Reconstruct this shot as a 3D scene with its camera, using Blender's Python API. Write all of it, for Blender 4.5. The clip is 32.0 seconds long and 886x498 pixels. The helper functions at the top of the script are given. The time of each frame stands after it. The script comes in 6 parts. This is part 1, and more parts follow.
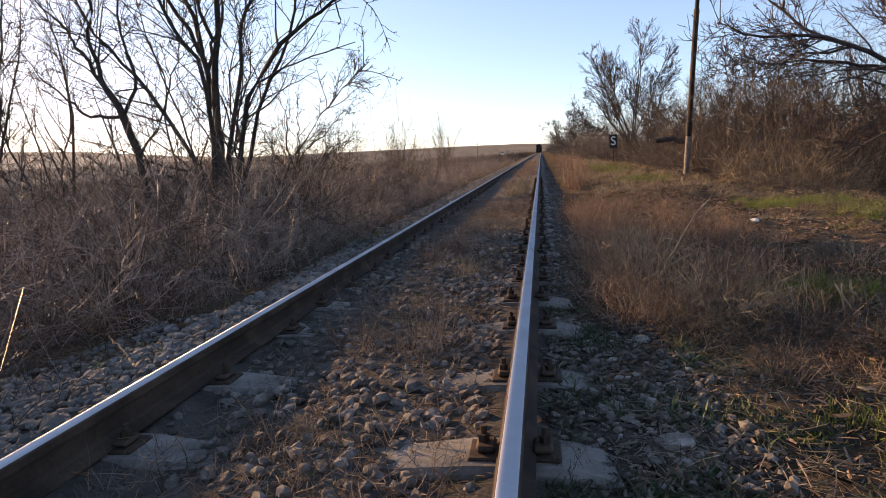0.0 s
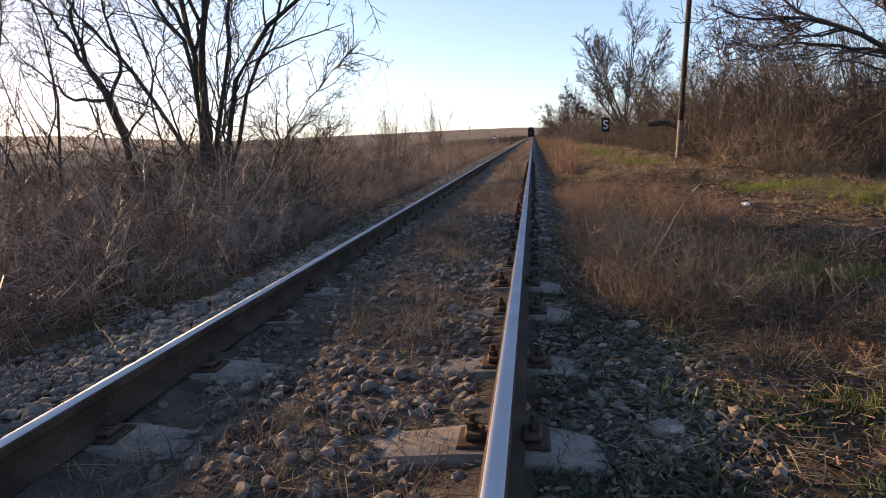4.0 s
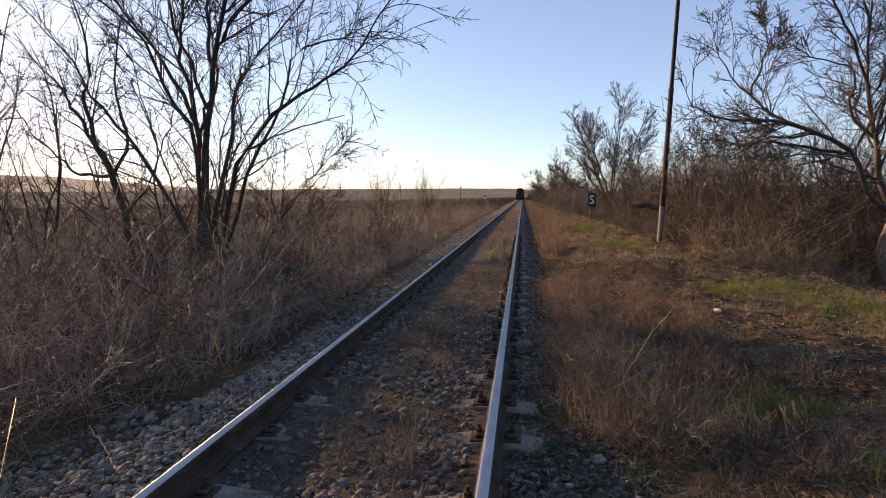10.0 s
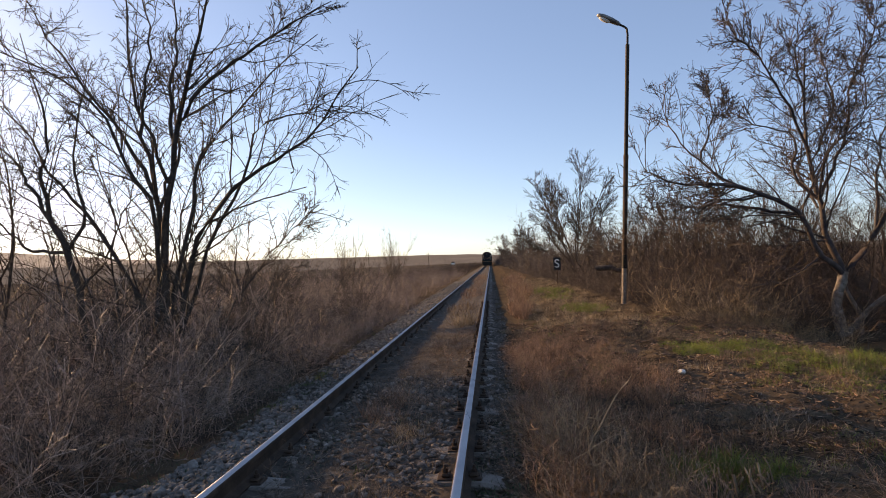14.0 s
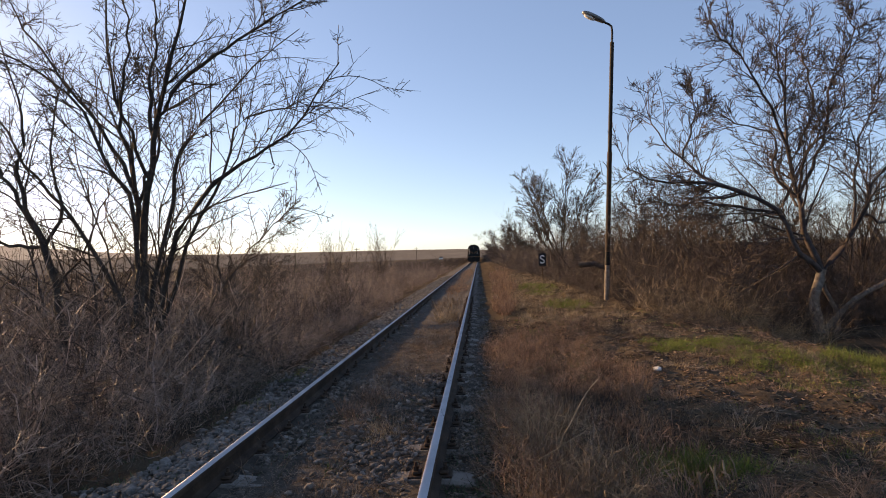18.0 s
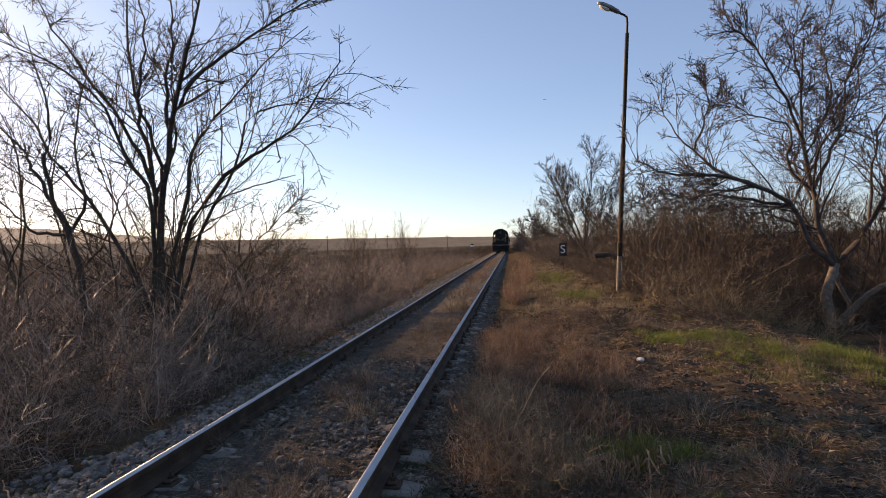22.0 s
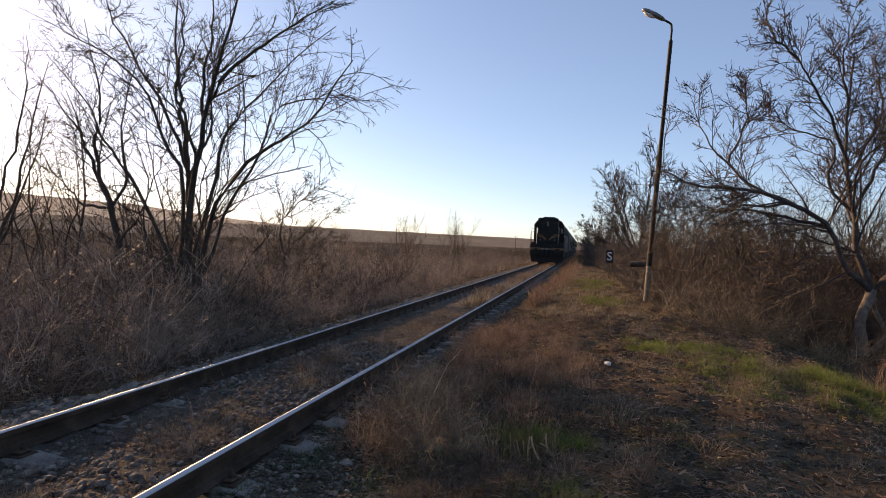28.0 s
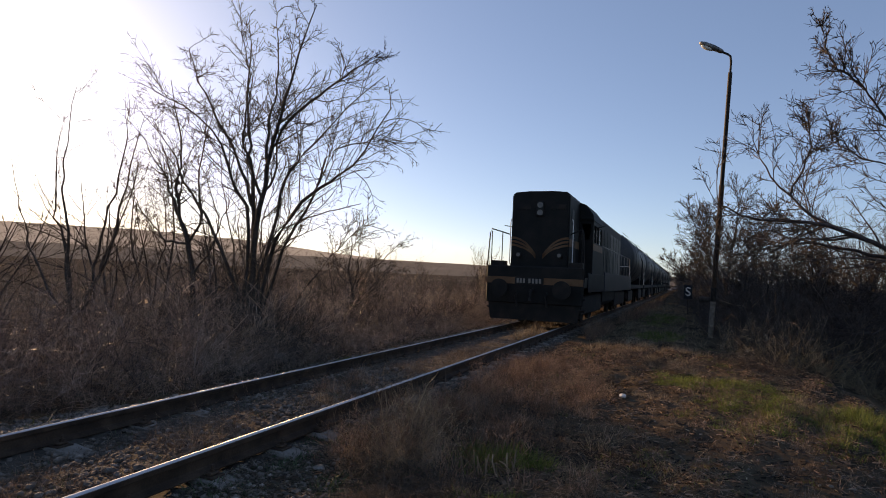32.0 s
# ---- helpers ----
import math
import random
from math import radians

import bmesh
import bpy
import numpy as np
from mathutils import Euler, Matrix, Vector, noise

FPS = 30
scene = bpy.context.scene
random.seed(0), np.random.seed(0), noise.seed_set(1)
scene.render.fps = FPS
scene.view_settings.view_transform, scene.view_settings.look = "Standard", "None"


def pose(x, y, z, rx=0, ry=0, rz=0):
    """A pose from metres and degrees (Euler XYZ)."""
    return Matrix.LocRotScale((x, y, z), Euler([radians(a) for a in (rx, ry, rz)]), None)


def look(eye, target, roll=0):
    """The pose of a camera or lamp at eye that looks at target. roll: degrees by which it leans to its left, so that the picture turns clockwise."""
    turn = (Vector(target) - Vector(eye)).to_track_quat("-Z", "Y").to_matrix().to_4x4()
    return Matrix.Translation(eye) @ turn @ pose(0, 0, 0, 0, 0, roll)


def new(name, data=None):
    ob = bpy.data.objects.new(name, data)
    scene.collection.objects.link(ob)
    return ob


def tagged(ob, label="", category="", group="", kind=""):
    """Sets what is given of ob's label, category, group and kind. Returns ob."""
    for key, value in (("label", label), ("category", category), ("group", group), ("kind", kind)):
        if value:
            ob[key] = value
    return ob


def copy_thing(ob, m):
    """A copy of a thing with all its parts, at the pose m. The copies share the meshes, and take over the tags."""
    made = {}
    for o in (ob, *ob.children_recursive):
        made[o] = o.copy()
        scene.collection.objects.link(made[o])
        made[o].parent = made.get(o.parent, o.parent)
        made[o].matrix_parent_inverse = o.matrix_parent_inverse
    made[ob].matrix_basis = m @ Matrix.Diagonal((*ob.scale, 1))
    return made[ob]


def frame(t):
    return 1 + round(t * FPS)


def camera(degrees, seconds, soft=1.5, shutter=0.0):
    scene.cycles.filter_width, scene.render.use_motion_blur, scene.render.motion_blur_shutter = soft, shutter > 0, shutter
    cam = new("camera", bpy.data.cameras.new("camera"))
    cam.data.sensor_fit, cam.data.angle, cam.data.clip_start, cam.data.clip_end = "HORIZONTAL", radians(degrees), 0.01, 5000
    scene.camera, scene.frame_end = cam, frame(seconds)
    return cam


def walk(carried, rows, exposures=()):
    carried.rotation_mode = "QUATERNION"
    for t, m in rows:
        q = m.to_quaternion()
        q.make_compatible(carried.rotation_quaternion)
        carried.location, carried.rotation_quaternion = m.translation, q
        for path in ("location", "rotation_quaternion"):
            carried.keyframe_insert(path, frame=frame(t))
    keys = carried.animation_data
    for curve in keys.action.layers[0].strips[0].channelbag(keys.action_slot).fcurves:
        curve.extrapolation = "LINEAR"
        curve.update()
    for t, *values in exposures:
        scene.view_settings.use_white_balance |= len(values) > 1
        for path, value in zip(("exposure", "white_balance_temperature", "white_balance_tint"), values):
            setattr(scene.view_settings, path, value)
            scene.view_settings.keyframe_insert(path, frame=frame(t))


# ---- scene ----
cam = camera(72.5, 32.0, 1.0)
PATH = [
    (0, (0.868, 0.518, 0.812), (0.536, 2.467, 0.513), -3.8),
    (0.5, (0.872, 0.522, 0.805), (0.536, 2.465, 0.472), -4.1),
    (1, (0.872, 0.552, 0.795), (0.551, 2.494, 0.449), -3.4),
    (1.5, (0.876, 0.565, 0.797), (0.546, 2.503, 0.436), -2.9),
    (2, (0.871, 0.566, 0.8), (0.546, 2.507, 0.444), -3.9),
    (2.5, (0.868, 0.554, 0.803), (0.545, 2.497, 0.461), -3.8),
    (3, (0.871, 0.548, 0.802), (0.554, 2.492, 0.455), -3.9),
    (3.5, (0.876, 0.559, 0.806), (0.564, 2.502, 0.456), -3.9),
    (5.5, (0.894, 0.527, 0.887), (0.591, 2.468, 0.516), -4.0),
    (6, (0.929, 0.476, 0.992), (0.593, 2.407, 0.592), -5.9),
    (6.5, (0.945, 0.481, 1.018), (0.624, 2.413, 0.612), -5.7),
    (7, (0.939, 0.481, 1.036), (0.644, 2.415, 0.621), -4.0),
    (7.5, (0.933, 0.459, 1.079), (0.645, 2.386, 0.628), -3.5),
    (8, (0.936, 0.434, 1.138), (0.609, 2.347, 0.659), -2.8),
    (8.5, (0.932, 0.413, 1.183), (0.593, 2.312, 0.652), -3.3),
    (9, (0.925, 0.41, 1.233), (0.604, 2.346, 0.848), -1.5),
    (9.5, (0.933, 0.371, 1.27), (0.649, 2.335, 1.021), -1.0),
    (10, (0.943, 0.33, 1.284), (0.679, 2.305, 1.116), -1.3),
    (10.5, (0.941, 0.329, 1.281), (0.713, 2.313, 1.167), -2.0),
    (11, (0.968, 0.367, 1.27), (0.74, 2.351, 1.171), -2.0),
    (11.5, (0.98, 0.361, 1.267), (0.768, 2.347, 1.169), -0.6),
    (12, (0.991, 0.345, 1.291), (0.797, 2.333, 1.195), -0.4),
    (12.5, (0.99, 0.344, 1.312), (0.808, 2.335, 1.259), -1.3),
    (13, (0.991, 0.312, 1.304), (0.844, 2.307, 1.327), -1.6),
    (13.5, (1.001, 0.318, 1.308), (0.854, 2.312, 1.351), -1.3),
    (14, (1.012, 0.34, 1.301), (0.857, 2.333, 1.349), -2.7),
    (14.5, (1.008, 0.318, 1.31), (0.864, 2.312, 1.345), -1.2),
    (16.5, (0.993, 0.307, 1.322), (0.844, 2.301, 1.364), -1.7),
    (17, (0.997, 0.333, 1.34), (0.838, 2.326, 1.38), -2.3),
    (17.5, (1.058, 0.322, 1.325), (0.903, 2.316, 1.363), -1.8),
    (18, (1.124, 0.33, 1.326), (1.007, 2.327, 1.355), -2.4),
    (18.5, (1.139, 0.344, 1.297), (1.035, 2.342, 1.293), -1.4),
    (19, (1.194, 0.328, 1.317), (1.084, 2.325, 1.303), -1.5),
    (19.5, (1.283, 0.327, 1.303), (1.159, 2.323, 1.326), -1.5),
    (20, (1.404, 0.268, 1.358), (1.234, 2.261, 1.376), -0.8),
    (20.5, (1.432, 0.193, 1.363), (1.268, 2.186, 1.4), -1.2),
    (21, (1.49, 0.11, 1.356), (1.32, 2.103, 1.385), -1.5),
    (21.5, (1.536, 0.056, 1.365), (1.356, 2.048, 1.362), -0.4),
    (22, (1.656, 0.051, 1.364), (1.434, 2.038, 1.355), -1.8),
    (22.5, (1.857, 0.069, 1.36), (1.593, 2.051, 1.356), 0.2),
    (23, (1.92, 0.068, 1.347), (1.686, 2.054, 1.348), 1.9),
    (23.5, (1.931, 0.088, 1.332), (1.753, 2.081, 1.338), 0.5),
    (24, (1.952, 0.074, 1.323), (1.823, 2.069, 1.324), -0.1),
    (24.5, (2.051, 0.042, 1.33), (1.983, 2.041, 1.303), -1.4),
    (25, (2.169, -0.01, 1.353), (2.013, 1.984, 1.364), -0.0),
    (25.5, (2.268, -0.032, 1.336), (2.049, 1.956, 1.333), 0.7),
    (26, (2.351, -0.064, 1.296), (2.088, 1.919, 1.295), 0.1),
    (26.5, (2.469, -0.135, 1.317), (2.111, 1.832, 1.289), 1.0),
    (28.5, (2.924, -0.202, 1.313), (2.475, 1.746, 1.301), 2.2),
    (29, (2.999, -0.25, 1.321), (2.558, 1.701, 1.304), 2.4),
    (29.5, (3.209, -0.203, 1.329), (2.736, 1.741, 1.334), 2.3),
    (30, (3.395, -0.202, 1.303), (2.825, 1.714, 1.337), 2.8),
    (30.5, (3.488, -0.264, 1.297), (2.897, 1.646, 1.35), 1.9),
    (31, (3.591, -0.378, 1.312), (2.919, 1.505, 1.35), 2.1),
    (31.5, (3.697, -0.402, 1.337), (2.993, 1.469, 1.379), 1.8),
    (32, (3.91, -0.377, 1.332), (3.169, 1.479, 1.417), 2.5),
]
walk(cam, [(t, look(eye, target, roll)) for t, eye, target, roll in PATH],
     [(0, 1.08, 11400, 23), (7.5, 1.08, 11100, 22), (8.5, 1.12, 11300, 23), (10, 0.88, 11900, 23), (11, 0.7, 11800, 22), (12, 0.76, 11800, 22), (13, 0.8, 11800, 22), (26, 0.7, 11700, 22), (30, 0.6, 11300, 22), (32, 0.34, 11200, 22)])

# ---- world ----
SUN_AZ, SUN_EL = 62.0, 15.4          # degrees to the left of the track, and above the horizon
world = bpy.data.worlds.new("sky")
scene.world = world
world.use_nodes = True
wn = world.node_tree.nodes
sky = wn.new("ShaderNodeTexSky")
sky.sky_type, sky.sun_disc = "NISHITA", False
sky.sun_elevation, sky.sun_rotation = radians(SUN_EL), radians(-SUN_AZ)
sky.air_density, sky.dust_density, sky.ozone_density = 0.7, 0.5, 5.0
haze = wn.new("ShaderNodeMix")         # a thin even winter haze over the clear sky
haze.data_type, haze.inputs[0].default_value, haze.inputs[7].default_value = "RGBA", 0.30, (0.62, 1.6, 3.8, 1)
world.node_tree.links.new(sky.outputs[0], haze.inputs[6])
world.node_tree.links.new(haze.outputs[2], wn["Background"].inputs[0])
wn["Background"].inputs[1].default_value = 0.185

sun = new("sun", bpy.data.lights.new("sun", "SUN"))
sun.data.energy, sun.data.angle, sun.data.color = 5.0, radians(0.6), (1.0, 0.79, 0.57)
TO_SUN = Vector((-math.sin(radians(SUN_AZ)) * math.cos(radians(SUN_EL)), math.cos(radians(SUN_AZ)) * math.cos(radians(SUN_EL)), math.sin(radians(SUN_EL))))
sun.matrix_world = look(TO_SUN * 50, (0, 0, 0))


# ---- materials ----
def material(name, colours, rough=0.85, metal=0.0, scale=8.0, fine=90.0, bump=0.3, spread=0.0, space="Object", spec=0.3, through_light=0.0):
    """Two scales of noise choose between the colours; spread varies the brightness from piece to piece."""
    m = bpy.data.materials.new(name)
    m.use_nodes = True
    n, l = m.node_tree.nodes, m.node_tree.links
    b = n["Principled BSDF"]
    co = n.new("ShaderNodeTexCoord")
    big, small = n.new("ShaderNodeTexNoise"), n.new("ShaderNodeTexNoise")
    big.inputs["Scale"].default_value, small.inputs["Scale"].default_value = scale, fine
    big.inputs["Detail"].default_value, small.inputs["Detail"].default_value = 4, 3
    mix = n.new("ShaderNodeMath")
    mix.operation, mix.inputs[1].default_value = "MULTIPLY_ADD", 0.35
    ramp = n.new("ShaderNodeValToRGB")
    while len(ramp.color_ramp.elements) < len(colours):
        ramp.color_ramp.elements.new(0.5)
    for i, c in enumerate(colours):
        e = ramp.color_ramp.elements[i]
        e.position, e.color = 0.40 + 0.52 * i / max(1, len(colours) - 1), (*c, 1)
    for t in (big, small):
        l.new(co.outputs[space], t.inputs["Vector"])
    l.new(small.outputs["Fac"], mix.inputs[0])
    l.new(big.outputs["Fac"], mix.inputs[2])
    l.new(mix.outputs[0], ramp.inputs[0])
    colour = ramp.outputs[0]
    if spread:
        geo, info, add = n.new("ShaderNodeNewGeometry"), n.new("ShaderNodeObjectInfo"), n.new("ShaderNodeMath")
        wrap, rng, hsv = n.new("ShaderNodeMath"), n.new("ShaderNodeMapRange"), n.new("ShaderNodeHueSaturation")
        wrap.operation, wrap.inputs[1].default_value = "FRACT", 0
        l.new(geo.outputs["Random Per Island"], add.inputs[0])
        l.new(info.outputs["Random"], add.inputs[1])
        l.new(add.outputs[0], wrap.inputs[0])
        l.new(wrap.outputs[0], rng.inputs[0])
        rng.inputs[3].default_value, rng.inputs[4].default_value = 1 - spread, 1 + spread
        l.new(rng.outputs[0], hsv.inputs["Value"])
        l.new(colour, hsv.inputs["Color"])
        colour = hsv.outputs[0]
    l.new(colour, b.inputs["Base Color"])
    b.inputs["Roughness"].default_value, b.inputs["Metallic"].default_value = rough, metal
    b.inputs["Specular IOR Level"].default_value = spec
    if bump:
        bp = n.new("ShaderNodeBump")
        bp.inputs["Strength"].default_value, bp.inputs["Distance"].default_value = bump, 0.01
        l.new(mix.outputs[0], bp.inputs["Height"])
        l.new(bp.outputs[0], b.inputs["Normal"])
    if through_light:
        tr, add2 = n.new("ShaderNodeBsdfTranslucent"), n.new("ShaderNodeMixShader")
        add2.inputs[0].default_value = through_light
        l.new(colour, tr.inputs["Color"])
        l.new(b.outputs[0], add2.inputs[1])
        l.new(tr.outputs[0], add2.inputs[2])
        l.new(add2.outputs[0], n["Material Output"].inputs["Surface"])
    return m


M_SOIL = material("soil_and_litter", [(0.026, 0.020, 0.014), (0.050, 0.038, 0.028), (0.092, 0.070, 0.050), (0.056, 0.049, 0.031)], 0.95, scale=1.3, fine=45, bump=0.9, spec=0.0)
M_BALLAST_BED = material("ballast_bed", [(0.032, 0.028, 0.023), (0.060, 0.050, 0.043), (0.101, 0.089, 0.076)], 0.95, scale=6, fine=60, bump=1.0, spec=0.15)
M_STONE = material("ballast_stone", [(0.065, 0.058, 0.05), (0.13, 0.118, 0.105), (0.24, 0.222, 0.2)], 0.85, scale=14, fine=120, bump=0.4, spread=0.35)
M_SOILED_STONE = material("soiled_ballast_stone", [(0.06, 0.05, 0.042), (0.12, 0.10, 0.085), (0.24, 0.21, 0.185)], 0.9, scale=14, fine=120, bump=0.4, spread=0.4)
M_WHITE_STONE = material("pale_stone", [(0.5, 0.48, 0.44), (0.72, 0.70, 0.66)], 0.85, scale=9, fine=70)
M_CONCRETE = material("worn_concrete", [(0.075, 0.065, 0.055), (0.158, 0.139, 0.122), (0.247, 0.225, 0.203)], 0.9, scale=5, fine=80, bump=0.5, spread=0.12)
M_RUST = material("rusty_steel", [(0.018, 0.011, 0.008), (0.046, 0.027, 0.018), (0.085, 0.052, 0.036)], 0.8, 0.1, scale=5, fine=70, bump=0.35)
M_STEEL = material("polished_rail_steel", [(0.384, 0.384, 0.394), (0.480, 0.480, 0.490), (0.576, 0.576, 0.586)], 0.40, 1.0, scale=3, fine=180, bump=0.04)
M_DARK_TWIG = material("dark_grey_bark", [(0.025, 0.020, 0.016), (0.048, 0.037, 0.031), (0.085, 0.067, 0.055)], 0.85, scale=10, fine=120, spread=0.3)
M_BROWN_TWIG = material("brown_twigs", [(0.135, 0.096, 0.076), (0.25, 0.182, 0.147), (0.43, 0.325, 0.268)], 0.55, scale=2, fine=60, bump=0, spread=0.55, through_light=0.04)
M_BRUSH_RED = material("reddish_brush_twigs", [(0.098, 0.071, 0.061), (0.184, 0.135, 0.117), (0.322, 0.244, 0.213)], 0.55, scale=2, fine=60, bump=0, spread=0.55, through_light=0.04)
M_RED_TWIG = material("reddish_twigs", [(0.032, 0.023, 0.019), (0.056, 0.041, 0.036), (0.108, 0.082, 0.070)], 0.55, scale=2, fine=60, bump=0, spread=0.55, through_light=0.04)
M_FRUIT_TWIG = material("purplish_brown_bark", [(0.026, 0.019, 0.019), (0.049, 0.037, 0.036), (0.094, 0.076, 0.070)], 0.7, scale=6, fine=90, spread=0.3)
M_PALE_BARK = material("pale_brown_bark", [(0.09, 0.073, 0.06), (0.18, 0.15, 0.128), (0.31, 0.27, 0.235)], 0.9, scale=9, fine=60, bump=0.8, spread=0.15)
M_STRAW = material("dry_straw", [(0.098, 0.075, 0.052), (0.196, 0.153, 0.106), (0.352, 0.283, 0.200)], 0.8, scale=3, fine=50, bump=0, spread=0.55, through_light=0.16)
M_RUSSET = material("russet_dry_weeds", [(0.090, 0.055, 0.041), (0.180, 0.115, 0.084), (0.324, 0.222, 0.162)], 0.8, scale=3, fine=50, bump=0, spread=0.55, through_light=0.14)
M_GREY_WEED = material("grey_brown_dry_weeds", [(0.066, 0.050, 0.040), (0.130, 0.101, 0.079), (0.240, 0.192, 0.154)], 0.85, scale=3, fine=50, bump=0, spread=0.55, through_light=0.14)
M_FIELD_WEED = material("dark_brown_field_weeds", [(0.038, 0.031, 0.027), (0.068, 0.055, 0.048), (0.108, 0.090, 0.077)], 0.9, scale=0.3, fine=50, bump=0, spread=0.5, spec=0.0)
M_GRASS = material("green_grass", [(0.049, 0.076, 0.016), (0.094, 0.131, 0.026), (0.163, 0.188, 0.052)], 0.6, scale=3, fine=50, bump=0, spread=0.4, through_light=0.25)
M_DARK_LEAF = material("low_dark_green_herbs", [(0.030, 0.051, 0.025), (0.051, 0.078, 0.038), (0.085, 0.111, 0.055)], 0.6, scale=3, fine=50, bump=0, spread=0.4, through_light=0.2)
M_FIELD = material("far_fields", [(0.038, 0.032, 0.028), (0.081, 0.068, 0.057), (0.057, 0.051, 0.043), (0.128, 0.111, 0.092)], 0.95, scale=0.03, fine=0.35, bump=0, spec=0.0)
M_RIDGE = material("far_hills", [(0.022, 0.022, 0.026), (0.042, 0.042, 0.045), (0.07, 0.066, 0.066)], 0.95, scale=0.008, fine=0.03, bump=0, spec=0.0)
M_LOCO = material("dark_green_loco_paint", [(0.006, 0.007, 0.007), (0.011, 0.012, 0.012), (0.024, 0.021, 0.019)], 0.6, scale=1.6, fine=30, bump=0.1, spec=0.15)
M_LOCO_BLUE = material("faded_blue_side_panel", [(0.006, 0.007, 0.011), (0.011, 0.012, 0.017), (0.019, 0.020, 0.023)], 0.55, scale=1.2, fine=25, bump=0.1)
M_BLACK = material("sooty_black_steel", [(0.007, 0.007, 0.007), (0.014, 0.013, 0.012), (0.032, 0.025, 0.021)], 0.7, 0.2, scale=3, fine=40, bump=0.2)
M_ORANGE = material("faded_orange_paint", [(0.102, 0.045, 0.022), (0.144, 0.069, 0.033), (0.180, 0.096, 0.054)], 0.6, scale=3, fine=40, bump=0.05)
M_LOUVRE = material("streaked_grey_louvres", [(0.010, 0.010, 0.011), (0.030, 0.030, 0.030), (0.080, 0.077, 0.075)], 0.5, 0.3, scale=2.2, fine=25, bump=0.1)
M_TANK = material("grimy_grey_tank_paint", [(0.021, 0.021, 0.022), (0.042, 0.042, 0.043), (0.070, 0.069, 0.066)], 0.5, 0.2, scale=0.8, fine=12, bump=0.08)
M_SIGN_BLACK = material("black_enamel", [(0.010, 0.010, 0.012), (0.02, 0.02, 0.022)], 0.5, scale=6, fine=60, bump=0.05)
M_WHITE = material("white_paint", [(0.62, 0.62, 0.60), (0.80, 0.80, 0.78)], 0.6, scale=12, fine=90, bump=0.1)
M_DULL_WHITE = material("dull_grimy_white", [(0.16, 0.155, 0.145), (0.26, 0.25, 0.235)], 0.7, scale=9, fine=60, bump=0.05)
M_LAMP_GREY = material("weathered_lamp_housing", [(0.10, 0.10, 0.10), (0.17, 0.17, 0.165), (0.25, 0.25, 0.24)], 0.5, 0.4, scale=6, fine=60, bump=0.1)
M_LENS = material("frosted_lamp_lens", [(0.55, 0.55, 0.52), (0.7, 0.7, 0.66)], 0.15, scale=9, fine=60, bump=0)
M_DIM_LENS = material("dirty_lamp_lens", [(0.10, 0.10, 0.10), (0.2, 0.2, 0.19)], 0.2, scale=9, fine=60, bump=0)
M_GLASS = bpy.data.materials.new("cab_glass")
M_GLASS.use_nodes = True
gb = M_GLASS.node_tree.nodes["Principled BSDF"]
gb.inputs["Transmission Weight"].default_value, gb.inputs["Roughness"].default_value, gb.inputs["Base Color"].default_value = 1.0, 0.03, (0.85, 0.9, 0.9, 1)
gb.inputs["IOR"].default_value = 1.02
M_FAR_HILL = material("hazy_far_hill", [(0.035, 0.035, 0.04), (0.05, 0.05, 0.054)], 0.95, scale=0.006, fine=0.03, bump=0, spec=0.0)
for hill, haze_glow in ((M_RIDGE, 0.14), (M_FAR_HILL, 0.45)):     # distance haze put in as a faint glow of the hill surfaces
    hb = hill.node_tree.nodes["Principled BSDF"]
    hb.inputs["Emission Color"].default_value, hb.inputs["Emission Strength"].default_value = (0.50, 0.48, 0.51, 1), haze_glow


# ---- mesh tools ----
RNG = np.random.default_rng(7)


def part(name, data, mat=None, parent=None, label="", smooth=False):
    """Links a bmesh or a mesh as one object, under parent if there is one."""
    if isinstance(data, bmesh.types.BMesh):
        me = bpy.data.meshes.new(name)
        data.to_mesh(me)
        data.free()
    else:
        me = data
    if mat and not me.materials:
        me.materials.append(mat)
    if smooth:
        me.polygons.foreach_set("use_smooth", [True] * len(me.polygons))
    ob = new(name, me)
    ob.parent = parent
    if label:
        ob["label"] = label
    return ob


def empty(name, m=None):
    ob = new(name)
    ob.empty_display_size = 0.2
    if m is not None:
        ob.matrix_basis = m
    return ob


def quads(name, pieces, mat, smooth=True):
    """One mesh from pieces of (verts, quad faces) arrays."""
    vs, fs, at = [], [], 0
    for v, f in pieces:
        vs.append(v.reshape(-1, 3))
        fs.append(f.reshape(-1, 4) + at)
        at += len(vs[-1])
    v, f = np.concatenate(vs).astype(np.float32), np.concatenate(fs).astype(np.int32)
    me = bpy.data.meshes.new(name)
    me.vertices.add(len(v))
    me.vertices.foreach_set("co", v.ravel())
    me.loops.add(f.size)
    me.loops.foreach_set("vertex_index", f.ravel())
    me.polygons.add(len(f))
    me.polygons.foreach_set("loop_start", np.arange(0, f.size, 4, dtype=np.int32))
    me.polygons.foreach_set("use_smooth", np.full(len(f), smooth))
    me.update(calc_edges=True)
    me.materials.append(mat)
    return me


def unit(a):
    return a / np.maximum(np.linalg.norm(a, axis=-1, keepdims=True), 1e-9)


